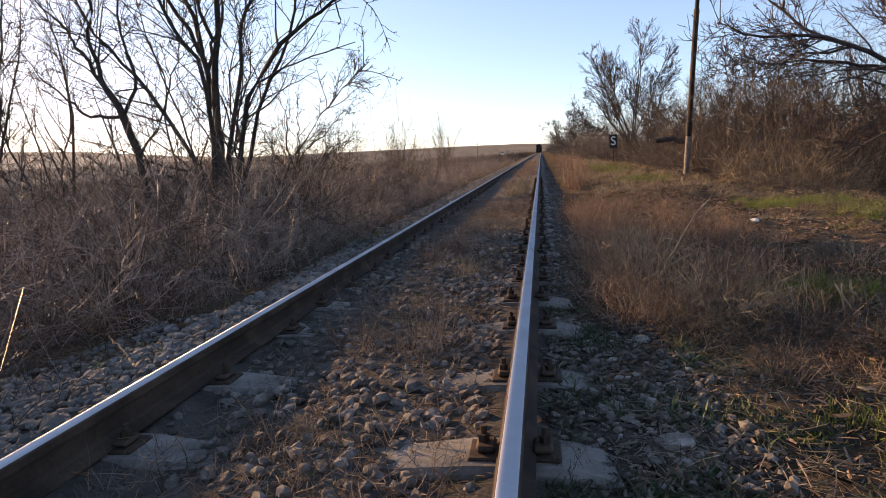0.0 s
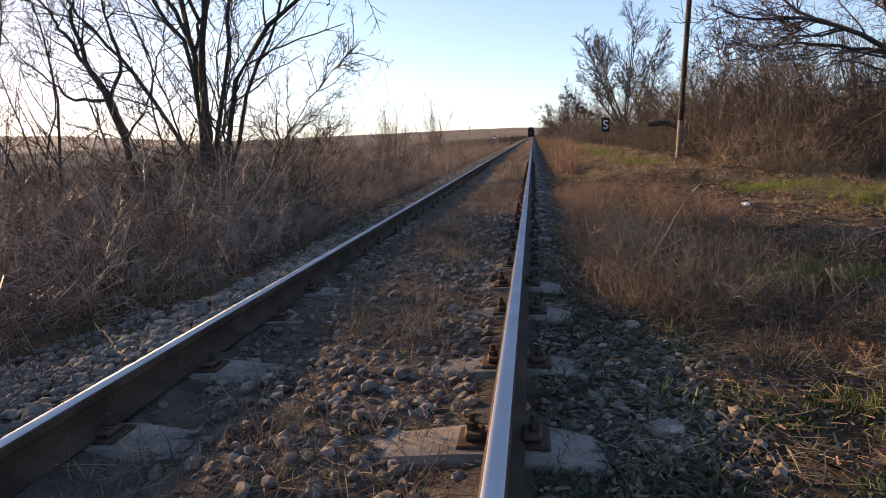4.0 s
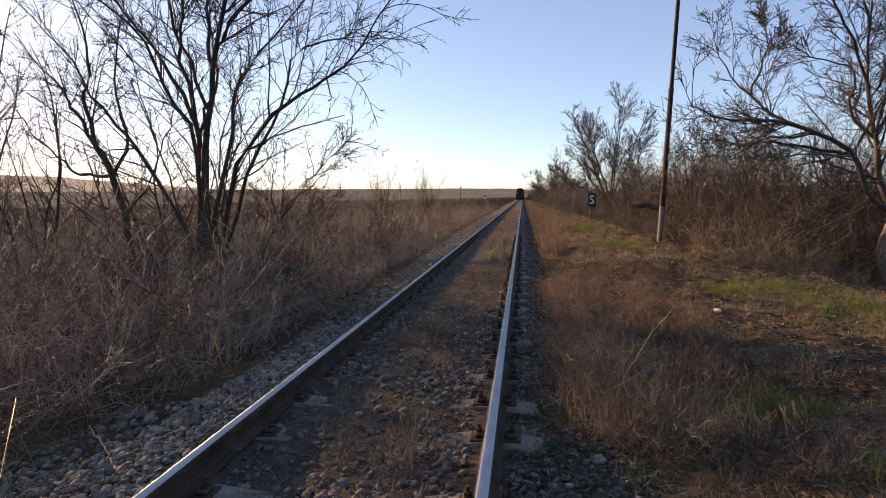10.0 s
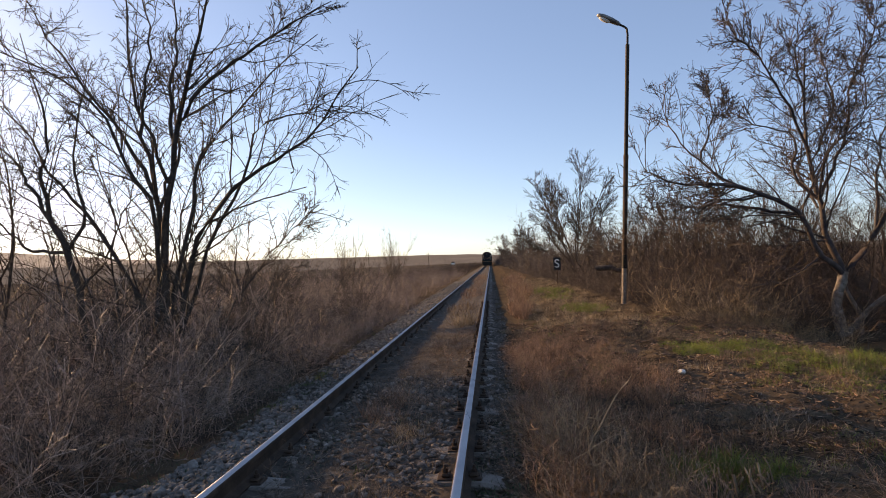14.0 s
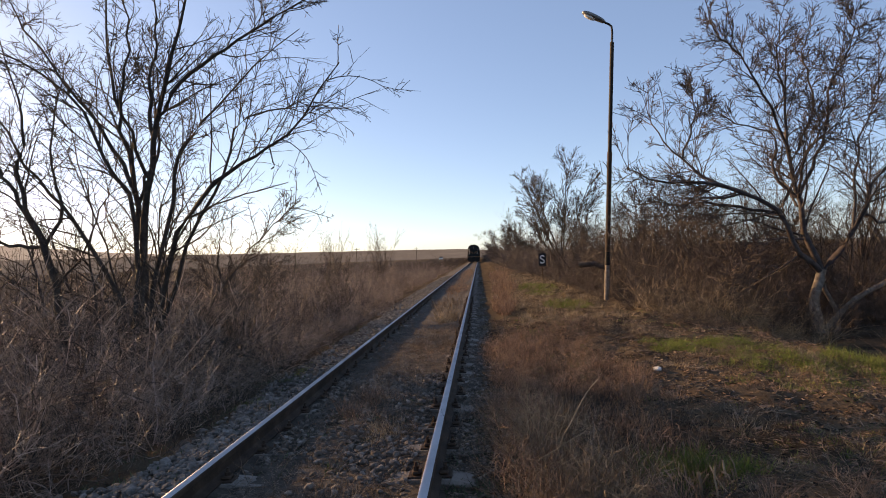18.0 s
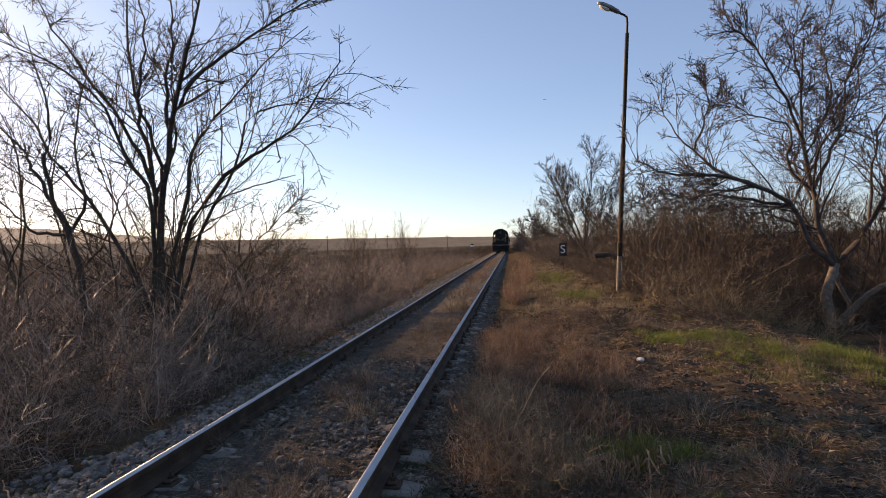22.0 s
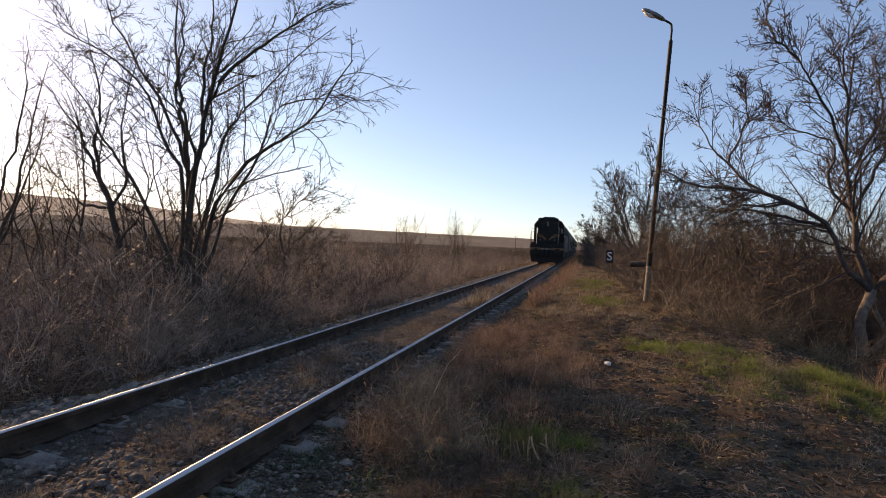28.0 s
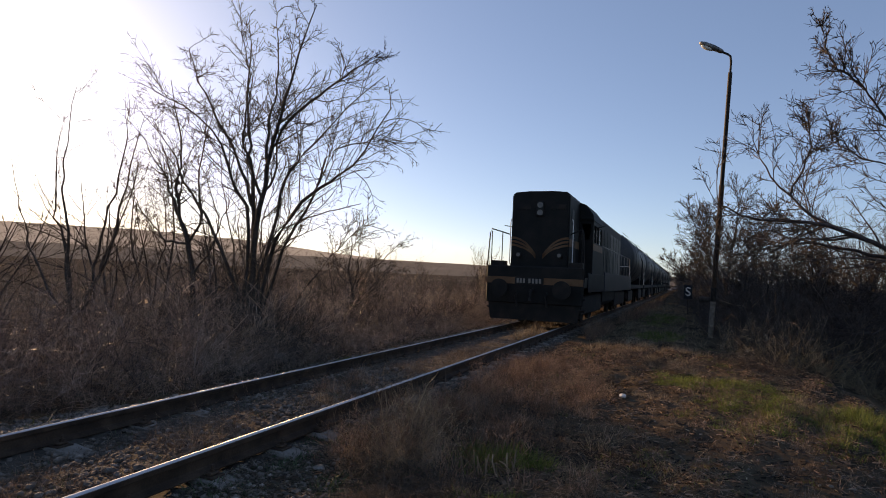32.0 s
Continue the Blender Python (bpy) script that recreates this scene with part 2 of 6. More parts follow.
def sweep(p, d, length, steps, wobble, rise=0.0, rng=RNG):
    """Nodes of N wandering stems: (N, steps + 1, 3)."""
    p, d = np.array(p, float), unit(np.array(d, float))
    step = np.broadcast_to(np.asarray(length, float), (len(p),))[:, None] / steps
    nodes = [p]
    for _ in range(steps):
        d = unit(d + wobble * rng.normal(size=d.shape) + np.array([0, 0, rise]))
        p = p + d * step
        nodes.append(p)
    return np.stack(nodes, 1)


def tube(nodes, r0, r1, sides=3):
    n, k, _ = nodes.shape
    tan = unit(np.gradient(nodes, axis=1))
    ref = np.where(np.abs(tan[..., 2:3]) > 0.8, np.array([1.0, 0, 0]), np.array([0, 0, 1.0]))
    u = unit(np.cross(tan, ref))
    w = np.cross(tan, u)
    r = np.asarray(r0, float).reshape(-1, 1) * (1 - np.linspace(0, 1, k)) + np.asarray(r1, float).reshape(-1, 1) * np.linspace(0, 1, k)
    r = np.broadcast_to(r, (n, k))
    a = np.arange(sides) * 2 * np.pi / sides
    v = nodes[:, :, None] + r[:, :, None, None] * (np.cos(a)[:, None] * u[:, :, None] + np.sin(a)[:, None] * w[:, :, None])
    i = (np.arange(n)[:, None, None] * k + np.arange(k - 1)[None, :, None]) * sides
    s, s2 = np.arange(sides), (np.arange(sides) + 1) % sides
    return v, np.stack([i + s, i + s2, i + sides + s2, i + sides + s], -1)


def blade(nodes, w, rng=RNG):
    """Flat tapered blades along the nodes."""
    n, k, _ = nodes.shape
    a = rng.uniform(0, 2 * np.pi, n)
    side = np.stack([np.cos(a), np.sin(a), 0 * a], -1)[:, None]
    half = (np.asarray(w, float).reshape(-1, 1) * np.linspace(1, 0.15, k) / 2)[..., None] * np.ones((n, 1, 1))
    v = np.stack([nodes - side * half, nodes + side * half], 2)
    i = (np.arange(n)[:, None] * k + np.arange(k - 1)[None]) * 2
    return v, np.stack([i, i + 1, i + 3, i + 2], -1)


def strip(nodes, r0, r1, rng=RNG):
    """Thin flat twigs along the nodes, each turned its own way."""
    n, k, _ = nodes.shape
    side = unit(np.cross(nodes[:, -1] - nodes[:, 0], rng.normal(size=(n, 3))))[:, None]
    r = np.asarray(r0, float).reshape(-1, 1) * (1 - np.linspace(0, 1, k)) + np.asarray(r1, float).reshape(-1, 1) * np.linspace(0, 1, k)
    half = np.broadcast_to(r, (n, k))[..., None] * 1.25
    v = np.stack([nodes - side * half, nodes + side * half], 2)
    i = (np.arange(n)[:, None] * k + np.arange(k - 1)[None]) * 2
    return v, np.stack([i, i + 1, i + 3, i + 2], -1)


def spawn(nodes, m, t0, t1, angle, up=0.0, rng=RNG):
    """m side shoots on each stem: their feet, directions, and the place along the stem."""
    n, k, _ = nodes.shape
    b = np.repeat(np.arange(n), m)
    t = rng.uniform(t0, t1, len(b))
    x = t * (k - 1)
    i = np.minimum(x.astype(int), k - 2)
    f = (x - i)[:, None]
    p = nodes[b, i] * (1 - f) + nodes[b, i + 1] * f
    tan = unit(nodes[b, i + 1] - nodes[b, i])
    side = unit(np.cross(tan, rng.normal(size=p.shape)))
    ang = np.radians(angle) * rng.uniform(0.65, 1.3, len(b))[:, None]
    return p, unit(np.cos(ang) * tan + np.sin(ang) * side + np.array([0, 0, up])), b, t


def ground_z(x, y):
    """The lie of the land: track bed, falling field to its left, clearing and hollow to its right."""
    x, y = np.asarray(x, float), np.asarray(y, float)
    left = np.interp(-x, [0, 0.58, 0.68, 0.82, 1.25, 1.65, 2.1, 3.5, 8, 20, 120, 600, 4000], [-0.175, -0.178, -0.155, -0.155, -0.18, -0.24, -0.34, -0.45, -0.75, -1.3, -2.0, -1.0, 2.0])
    rise = 0.012 * np.clip(y, 0, 24)
    right = np.interp(x, [0, 0.58, 0.68, 0.84, 1.0, 1.2, 1.5, 2.1, 5.0, 6.4, 7.6, 9.5, 14, 60, 4000], [-0.175, -0.178, -0.162, -0.185, -0.205, -0.200, -0.235, -0.265, -0.24, -0.48, -0.98, -1.02, -0.75, -0.3, 1.0])
    z = np.where(x < 0, left, right + rise * np.clip((x - 1.2) / 1.5, 0, 1))
    mound = 0.030 * np.clip((y - 3.6) / 3, -0.8, 1) + 0.014 * np.sin(3.1 * x + 2.3 * y) * np.sin(1.9 * y + 1)
    z = z + mound * np.clip((0.66 - np.abs(x)) / 0.10, 0, 1) + (0.020 * np.clip((y - 2.6) / 3, -0.5, 1) + 0.012 * np.sin(2.7 * y)) * np.clip((x - 0.82) / 0.1, 0, 1) * np.clip((1.6 - x) / 0.3, 0, 1)
    bump = 0.020 * np.sin(1.7 * x + 0.9 * y) * np.sin(1.1 * y - 0.6 * x) + 0.012 * np.sin(4.1 * x + 1.0) * np.sin(3.3 * y) + 0.010 * np.sin(7.3 * x - 2.0 * y)
    lump = 0.030 * np.sin(6.3 * x + 2.1 * y) * np.sin(4.7 * y - 2.9 * x + 1) + 0.018 * np.sin(11 * x - 5 * y) * np.sin(8.3 * y + 3 * x + 2)
    bump = bump + lump * np.clip((x - 1.2) / 0.5, 0, 1) * np.clip((20 - y) / 6, 0, 1)
    return z + bump * np.clip((np.abs(x) - 1.0) / 0.8, 0.25, 1.0)


def feet(x, y, sink=0.02):
    return np.stack([x, y, ground_z(x, y) - sink], -1)


def patch(n, cx, cy, rx, ry, rng=RNG):
    """n points, densest in the middle of an oval."""
    a, r = rng.uniform(0, 2 * np.pi, n), np.sqrt(rng.uniform(0, 1, n)) ** 1.2
    return cx + rx * r * np.cos(a), cy + ry * r * np.sin(a)


def box(bm, x0, x1, y0, y1, z0, z1):
    vs = [bm.verts.new((x, y, z)) for x in (x0, x1) for y in (y0, y1) for z in (z0, z1)]
    for f in ((0, 1, 3, 2), (4, 6, 7, 5), (0, 4, 5, 1), (2, 3, 7, 6), (0, 2, 6, 4), (1, 5, 7, 3)):
        bm.faces.new([vs[i] for i in f])
    return vs


def boxed(x0, x1, y0, y1, z0, z1, bevel=0.0, segs=1):
    bm = bmesh.new()
    box(bm, x0, x1, y0, y1, z0, z1)
    if bevel:
        bmesh.ops.bevel(bm, geom=list(bm.edges), offset=bevel, segments=segs, affect="EDGES", profile=0.5)
    bmesh.ops.recalc_face_normals(bm, faces=bm.faces)
    return bm


def rod(points, r, sides=8):
    """A bent round bar through the points."""
    v, f = tube(np.array(points, float)[None], r, r, sides)
    bm = bmesh.new()
    vs = [bm.verts.new(p) for p in v.reshape(-1, 3)]
    for q in f.reshape(-1, 4):
        bm.faces.new([vs[i] for i in q])
    bm.faces.new(vs[:sides])
    bm.faces.new(vs[-sides:])
    bmesh.ops.recalc_face_normals(bm, faces=bm.faces)
    return bm


def extrude_y(profile, y0, y1, bevel=0.0):
    """A closed outline of (x, z), swept along the track."""
    bm = bmesh.new()
    a = [bm.verts.new((x, y0, z)) for x, z in profile]
    b = [bm.verts.new((x, y1, z)) for x, z in profile]
    n = len(a)
    bm.faces.new(a), bm.faces.new(b)
    for i in range(n):
        bm.faces.new((a[i], a[(i + 1) % n], b[(i + 1) % n], b[i]))
    bmesh.ops.recalc_face_normals(bm, faces=bm.faces)
    if bevel:
        bmesh.ops.bevel(bm, geom=[e for e in bm.edges if abs(e.verts[0].co.y - e.verts[1].co.y) < 1e-6], offset=bevel, segments=2, affect="EDGES")
    return bm


def drum(r, length, axis="X", segs=20, dish=0.0, taper=None):
    """A round drum along an axis, centred, with dished ends; taper gives radii along its length."""
    rows = taper or [(-0.5, r), (0.5, r)]
    pts = [(s * length, q) for s, q in rows]
    if dish:
        k = [(-0.5 * length - dish * math.sin(a), r * math.cos(a)) for a in (1.45, 1.1, 0.7, 0.35)]
        pts = k + pts + [(-x, q) for x, q in reversed(k)]
    bm = bmesh.new()
    rings = []
    for s, q in pts:
        ring = []
        for i in range(segs):
            a = 2 * math.pi * i / segs
            c = (s, q * math.cos(a), q * math.sin(a))
            ring.append(bm.verts.new(c if axis == "X" else (c[1], c[0], c[2]) if axis == "Y" else (c[1], c[2], c[0])))
        rings.append(ring)
    for a, b in zip(rings, rings[1:]):
        for i in range(segs):
            bm.faces.new((a[i], a[(i + 1) % segs], b[(i + 1) % segs], b[i]))
    bm.faces.new(rings[0]), bm.faces.new(rings[-1])
    bmesh.ops.recalc_face_normals(bm, faces=bm.faces)
    return bm


def moved(bm, m):
    bm.transform(m)
    return bm


# ---- the land ----
def ground_sheet():
    xs = np.concatenate([[-4000, -2200, -1200, -700, -400, -220, -120, -70, -40, -26, -18, -14, -11], np.arange(-9, -4, 0.5), np.arange(-4, 8, 0.1),
                         np.arange(8, 14, 0.6), [15, 18, 24, 34, 50, 80, 140, 260, 500, 1000, 2000, 4000]])
    ys = np.concatenate([[-200, -80, -30, -12], np.arange(-6, 14, 0.1), np.arange(14, 40, 0.5), np.arange(40, 120, 4), [130, 150, 180, 220, 280, 360, 480, 700, 1000, 1500, 2300, 3400, 4900]])
    x, y = np.meshgrid(xs, ys, indexing="ij")
    z = ground_z(x, y) + np.where((np.abs(x) < 10) & (y < 40), RNG.normal(size=x.shape) * 0.007, 0)
    v = np.stack([x, y, z], -1)
    n, k = x.shape
    i = np.arange(n - 1)[:, None] * k + np.arange(k - 1)[None]
    me = quads("ground", [(v, np.stack([i, i + k, i + k + 1, i + 1], -1))], M_SOIL)
    me.materials.append(M_BALLAST_BED), me.materials.append(M_FIELD)
    cx, cy = (x[:-1, :-1] + x[1:, 1:]) / 2, (y[:-1, :-1] + y[1:, 1:]) / 2
    edge = 0.10 * np.sin(2.3 * cy) + 0.08 * np.sin(5.1 * cy + 1)
    slot = np.where((cx > -1.42 - 0.02 * np.clip(cy, 0, 40) + edge) & (cx < 1.15 + edge) & (cy < 400), 1, 0)
    slot = np.where((cx < -24) | (cx > 60) | (cy > 420), 2, slot)
    me.polygons.foreach_set("material_index", slot.ravel().astype(np.int32))
    tagged(part("ground", me), "brown soil with dry litter, ballast bed and far fields", "ground", kind="structure")


def hill_ridge(name, far, lefts, heights, label, mat):
    """A long low ridge: heights above eye level at bearings to the left of the track."""
    bear = np.linspace(lefts[0], lefts[-1], 90)
    h = np.interp(bear, lefts, heights) + 0.05 * heights[0] * np.sin(bear * 1.3) + 0.03 * heights[0] * np.sin(bear * 3.7 + 1)
    rows = []
    for k, (d, f) in enumerate(((0.80, -0.25), (0.88, 0.45), (0.95, 0.85), (1.0, 1.0), (1.08, 0.7), (1.2, -0.2))):
        a = np.radians(bear)
        rows.append(np.stack([-np.sin(a) * far * d, np.cos(a) * far * d, h * f + 0 * a], -1))
    v = np.stack(rows, 1)
    n, k = v.shape[:2]
    i = np.arange(n - 1)[:, None] * k + np.arange(k - 1)[None]
    me = quads(name, [(v, np.stack([i, i + k, i + k + 1, i + 1], -1))], mat)
    tagged(part(name, me), label, "hill", kind="structure")


ground_sheet()
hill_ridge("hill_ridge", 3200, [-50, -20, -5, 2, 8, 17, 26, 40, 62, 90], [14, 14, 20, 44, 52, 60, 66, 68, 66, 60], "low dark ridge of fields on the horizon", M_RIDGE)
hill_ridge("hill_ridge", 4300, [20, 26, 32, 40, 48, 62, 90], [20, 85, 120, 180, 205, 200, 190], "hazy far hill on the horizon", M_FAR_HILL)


# ---- the track ----
def railway_track():
    track = tagged(empty("railway_track"), "single railway track, bright-topped rails on worn concrete sleepers", "railway track", kind="structure")
    half = [(0.0625, -0.149), (0.0625, -0.140), (0.020, -0.124), (0.008, -0.112), (0.007, -0.050), (0.030, -0.040), (0.0335, -0.032), (0.0335, -0.006), (0.029, -0.0015)]
    outline = half + [(-x, z) for x, z in reversed(half)]
    for side in (-0.7525, 0.7525):
        rail = part("rail", moved(extrude_y(outline, -60, 420), Matrix.Translation((side, 0, 0))), M_RUST, track, "rusty steel rail")
        crown = [(-0.0325, -0.010), (-0.0315, -0.005), (-0.027, -0.001), (-0.015, 0.001), (0, 0.002), (0.015, 0.001), (0.027, -0.001), (0.0315, -0.005), (0.0325, -0.010)]
        part("running_surface", moved(extrude_y(crown, -59.9, 419.9), Matrix.Translation((side, 0, 0))), M_STEEL, rail, "polished running surface", smooth=True)

    # one sleeper, one set of fastenings, shared by all
    bm = bmesh.new()
    rings = []
    for x, top, w in ((-1.20, -0.185, 0.135), (-1.17, -0.168, 0.14), (-0.95, -0.160, 0.14), (-0.62, -0.152, 0.14), (-0.40, -0.172, 0.12), (-0.2, -0.195, 0.11), (0, -0.198, 0.11),
                      (0.2, -0.195, 0.11), (0.40, -0.172, 0.12), (0.62, -0.152, 0.14), (0.84, -0.153, 0.14), (0.94, -0.163, 0.138), (1.03, -0.186, 0.134), (1.10, -0.220, 0.13), (1.14, -0.26, 0.125)):
        rings.append([bm.verts.new((x, s * w * q, z)) for s, q, z in ((-1, 1.1, -0.34), (-1, 0.82, top - 0.02), (-1, 0.70, top), (1, 0.70, top), (1, 0.82, top - 0.02), (1, 1.1, -0.34))])
    for a, b in zip(rings, rings[1:]):
        for i in range(6):
            bm.faces.new((a[i], a[(i + 1) % 6], b[(i + 1) % 6], b[i]))
    bm.faces.new(rings[0]), bm.faces.new(rings[-1])
    bmesh.ops.recalc_face_normals(bm, faces=bm.faces)
    sleeper = bpy.data.meshes.new("sleeper")
    bm.to_mesh(sleeper)
    sleeper.materials.append(M_CONCRETE)

    plate_bm = boxed(-0.15, 0.15, -0.07, 0.07, -0.158, -0.142, 0.005)
    plate = bpy.data.meshes.new("base_plate")
    plate_bm.to_mesh(plate)
    plate.materials.append(M_RUST)
    clip_bm = boxed(-0.035, 0.03, -0.045, 0.045, -0.142, -0.118, 0.009)
    clip = bpy.data.meshes.new("rail_clip")
    clip_bm.to_mesh(clip)
    clip.materials.append(M_RUST)
    bolt_bm = moved(drum(0.021, 0.026, "Z", 6), Matrix.Translation((0, 0, -0.108)))
    stem = moved(drum(0.011, 0.05, "Z", 8), Matrix.Translation((0, 0, -0.093)))
    me = bpy.data.meshes.new("tmp")
    stem.to_mesh(me)
    bolt_bm.from_mesh(me)
    bolt = bpy.data.meshes.new("bolt")
    bolt_bm.to_mesh(bolt)
    bolt.materials.append(M_RUST)

    ys = [0.5 - 0.62 * k for k in range(1, 14)] + [0.5, 1.1, 1.74, 2.38, 3.05, 3.85, 4.45] + [4.45 + 0.62 * k for k in range(1, 120)]
    r = random.Random(4)
    for n, y in enumerate(ys):
        s = part("sleeper", sleeper, parent=track)
        s.matrix_basis = pose(r.uniform(-0.02, 0.02), y, r.uniform(-0.008, 0.004), 0, 0, r.uniform(-1, 1))
        if y > 22:
            continue
        for side in (-0.7525, 0.7525):
            part("base_plate", plate, parent=s, label="rusty base plate" if n == 0 else "").matrix_basis = pose(side, 0, 0)
            for k in (-1, 1):
                part("rail_clip", clip, parent=s).matrix_basis = pose(side + k * 0.09, 0, 0, 0, 0, 0 if k < 0 else 180)
                part("bolt", bolt, parent=s).matrix_basis = pose(side + k * 0.10, r.uniform(-0.01, 0.01), r.uniform(-0.004, 0.004), 0, 0, r.uniform(0, 60))


railway_track()


def stone_meshes(n):
    out, dirty = [], []
    for k in range(n):
        bm = bmesh.new()
        bmesh.ops.create_icosphere(bm, subdivisions=1, radius=1)
        for v in bm.verts:
            v.co = v.co.normalized() * random.uniform(0.72, 1.15)
        bmesh.ops.transform(bm, matrix=Matrix.Diagonal((1.25, 0.95, 0.7, 1)), verts=bm.verts)
        me = bpy.data.meshes.new("stone")
        bm.to_mesh(me)
        bm.free()
        me.materials.append(M_STONE)
        out.append(me)
        me = me.copy()
        me.materials[0] = M_SOILED_STONE
        dirty.append(me)
    return out, dirty


def ballast():
    """Loose crushed stone: the nearest singly, the rest in one mesh."""
    bed = tagged(empty("ballast"), "loose grey crushed-stone ballast along the track", "ballast", kind="structure")
    shapes, soiled = stone_meshes(8)
    tri = [np.array([p.vertices[:] for p in s.polygons]) for s in shapes]
    ver = [np.array([v.co[:] for v in s.vertices]) for s in shapes]
    rng = np.random.default_rng(11)
    spots = []
    for n, x0, x1, y0, y1 in ((2200, -1.8, -0.86, -6, 0.8), (700, -0.64, 0.62, -6, 1.2), (700, 0.86, 1.4, -6, 1.2), (2900, -1.5, -0.86, 0.8, 7), (1500, -2.25, -1.4, 1.2, 4.6), (2600, -1.65, -0.86, 7, 18), (2600, -2.1, -0.86, 18, 50), (2600, -0.64, 0.62, 1.2, 8), (1700, 0.86, 1.6, 1.2, 7), (600, 0.86, 1.3, 9, 40), (1300, 1.4, 6.0, 1.2, 12), (700, 0.845, 1.2, 1.2, 9), (900, 0.845, 1.25, 9, 30)):
        x, y = rng.uniform(x0, x1, n), rng.uniform(y0, y1, n)
        keep = np.sin(2.1 * x + 1.3 * y) * np.sin(1.7 * y - 2.2 * x) + rng.uniform(-0.6, 0.9, n) > (-0.5 if x1 < 0 else -0.15)
        spots.append(np.stack([x, y, rng.uniform(0.013, 0.034, n) * np.where(rng.uniform(size=n) > 0.96, 1.6, 1) * (0.4 if x0 > 1 else 0.7 if x0 > 0.8 else 0.9 if x0 > -0.7 else 1)], -1)[keep])
    spots = np.concatenate(spots)
    near = np.argsort(np.hypot(spots[:, 0] + 0.9, spots[:, 1] - 2.6))
    singles = set(near[:290].tolist())
    vs, fs, at, dirt = [], [], 0, []
    for k, (x, y, s) in enumerate(spots):
        z = float(ground_z(x, y)) + s * 0.35
        e = [rng.uniform(-40, 40), rng.uniform(-40, 40), rng.uniform(0, 360)]
        if k in singles:
            ob = part("stone", (shapes if x < -0.8 else soiled)[k % 8], parent=bed)
            ob.matrix_basis = pose(x, y, z, *e) @ Matrix.Scale(s, 4)
            continue
        m = np.array(pose(0, 0, 0, *e).to_3x3()) * s
        vs.append(ver[k % 8] @ m.T + [x, y, z])
        fs.append(tri[k % 8] + at)
        at += len(vs[-1])
        dirt += [int(x > -0.8)] * len(tri[k % 8])
    me = bpy.data.meshes.new("crushed_stone")
    me.from_pydata(np.concatenate(vs), [], np.concatenate(fs))
    me.materials.append(M_STONE), me.materials.append(M_SOILED_STONE)
    me.polygons.foreach_set("material_index", dirt)
    tagged(part("crushed_stone", me, parent=bed), kind="stuff")


ballast()


# ---- plants ----
def bare_tree(name, label, foot, stems, levels, trunk_mat, twig_mat, seed, group="bare trees", wobble=0.07, rise=0.02, trunk=None, sides=8, low=0.25, curve=False, thin=0.0028):
    """stems: lean to the right and along the track in degrees, length, foot radius. levels: shoots, angle, share of length, steps, upward pull."""
    rng = np.random.default_rng(seed)
    tree = tagged(empty(name, pose(*foot)), label, "tree", group)
    p0 = np.zeros(3)
    wood = []
    if trunk:
        tx, ty, tl, tr = trunk
        nodes = sweep([p0 - [0, 0, 0.15]], [[math.tan(radians(tx)), math.tan(radians(ty)), 1]], [tl + 0.15], 6, 0.05, 0, rng)
        wood.append(tube(nodes, tr * 1.25, tr * 0.9, 12))
        p0 = nodes[0, -1] - [0, 0, 0.08]
    lean = np.array([[math.tan(radians(a)), math.tan(radians(b)), 1] for a, b, *_ in stems])
    length, rad = np.array([s[2] for s in stems]), np.array([s[3] for s in stems])
    off = rng.normal(size=(len(stems), 3)) * ([0.03, 0.03, 0] if trunk else [0.14, 0.14, 0])
    nodes = sweep(p0 + off - [0, 0, 0.0 if trunk else 0.15], lean * [0.45, 0.45, 1] if curve else lean, length, 12, wobble, rise, rng)
    if curve:
        t = np.linspace(0, 1, 13)[None, :, None] ** 1.5
        nodes = nodes + t * unit(lean)[:, None] * [1, 1, 0] * 0.5 * length[:, None, None]
    tip = rad * 0.18
    if trunk:
        part("trunk", quads("trunk", wood, trunk_mat), parent=tree, label="short stout trunk")
    for k in range(len(stems)):
        part("limb" if trunk else "stem", quads("limb", [tube(nodes[k:k + 1], rad[k:k + 1], tip[k:k + 1], sides)], twig_mat if trunk else trunk_mat), parent=tree)
    crown, le, ra = [], length, rad
    for k, (m, angle, share, steps, up) in enumerate(levels):
        p, d, b, t = spawn(nodes, m, low if k == 0 else 0.12, 0.96, angle, up, rng)
        le = le[b] * share * (1.10 - 0.6 * t) * rng.uniform(0.6, 1.25, len(b))
        ra = np.maximum(ra[b] * (1 - 0.75 * t) * 0.6, thin)
        nodes = sweep(p, d, le, steps, (0.14, 0.12, 0.12)[k], up * 0.3, rng)
        end = np.maximum(ra * 0.3, thin * 0.6)
        crown.append(tube(nodes, ra, end, 4 if k == 0 else 3) if k < len(levels) - 1 else strip(nodes, ra, end, rng))
    part("crown", quads("crown", crown, twig_mat), parent=tree, label="bare twigs")
    return tree


def bend(points, steps):
    """A smooth line of steps + 1 nodes through a few points."""
    p = np.array(points, float)
    p = np.concatenate([[2 * p[0] - p[1]], p, [2 * p[-1] - p[-2]]])
    u = np.linspace(0, len(p) - 3 - 1e-6, steps + 1)
    i = u.astype(int)
    f = (u - i)[:, None]
    a, b, c, d = p[i], p[i + 1], p[i + 2], p[i + 3]
    return 0.5 * (2 * b + (c - a) * f + (2 * a - 5 * b + 4 * c - d) * f ** 2 + (3 * b - a - 3 * c + d) * f ** 3)


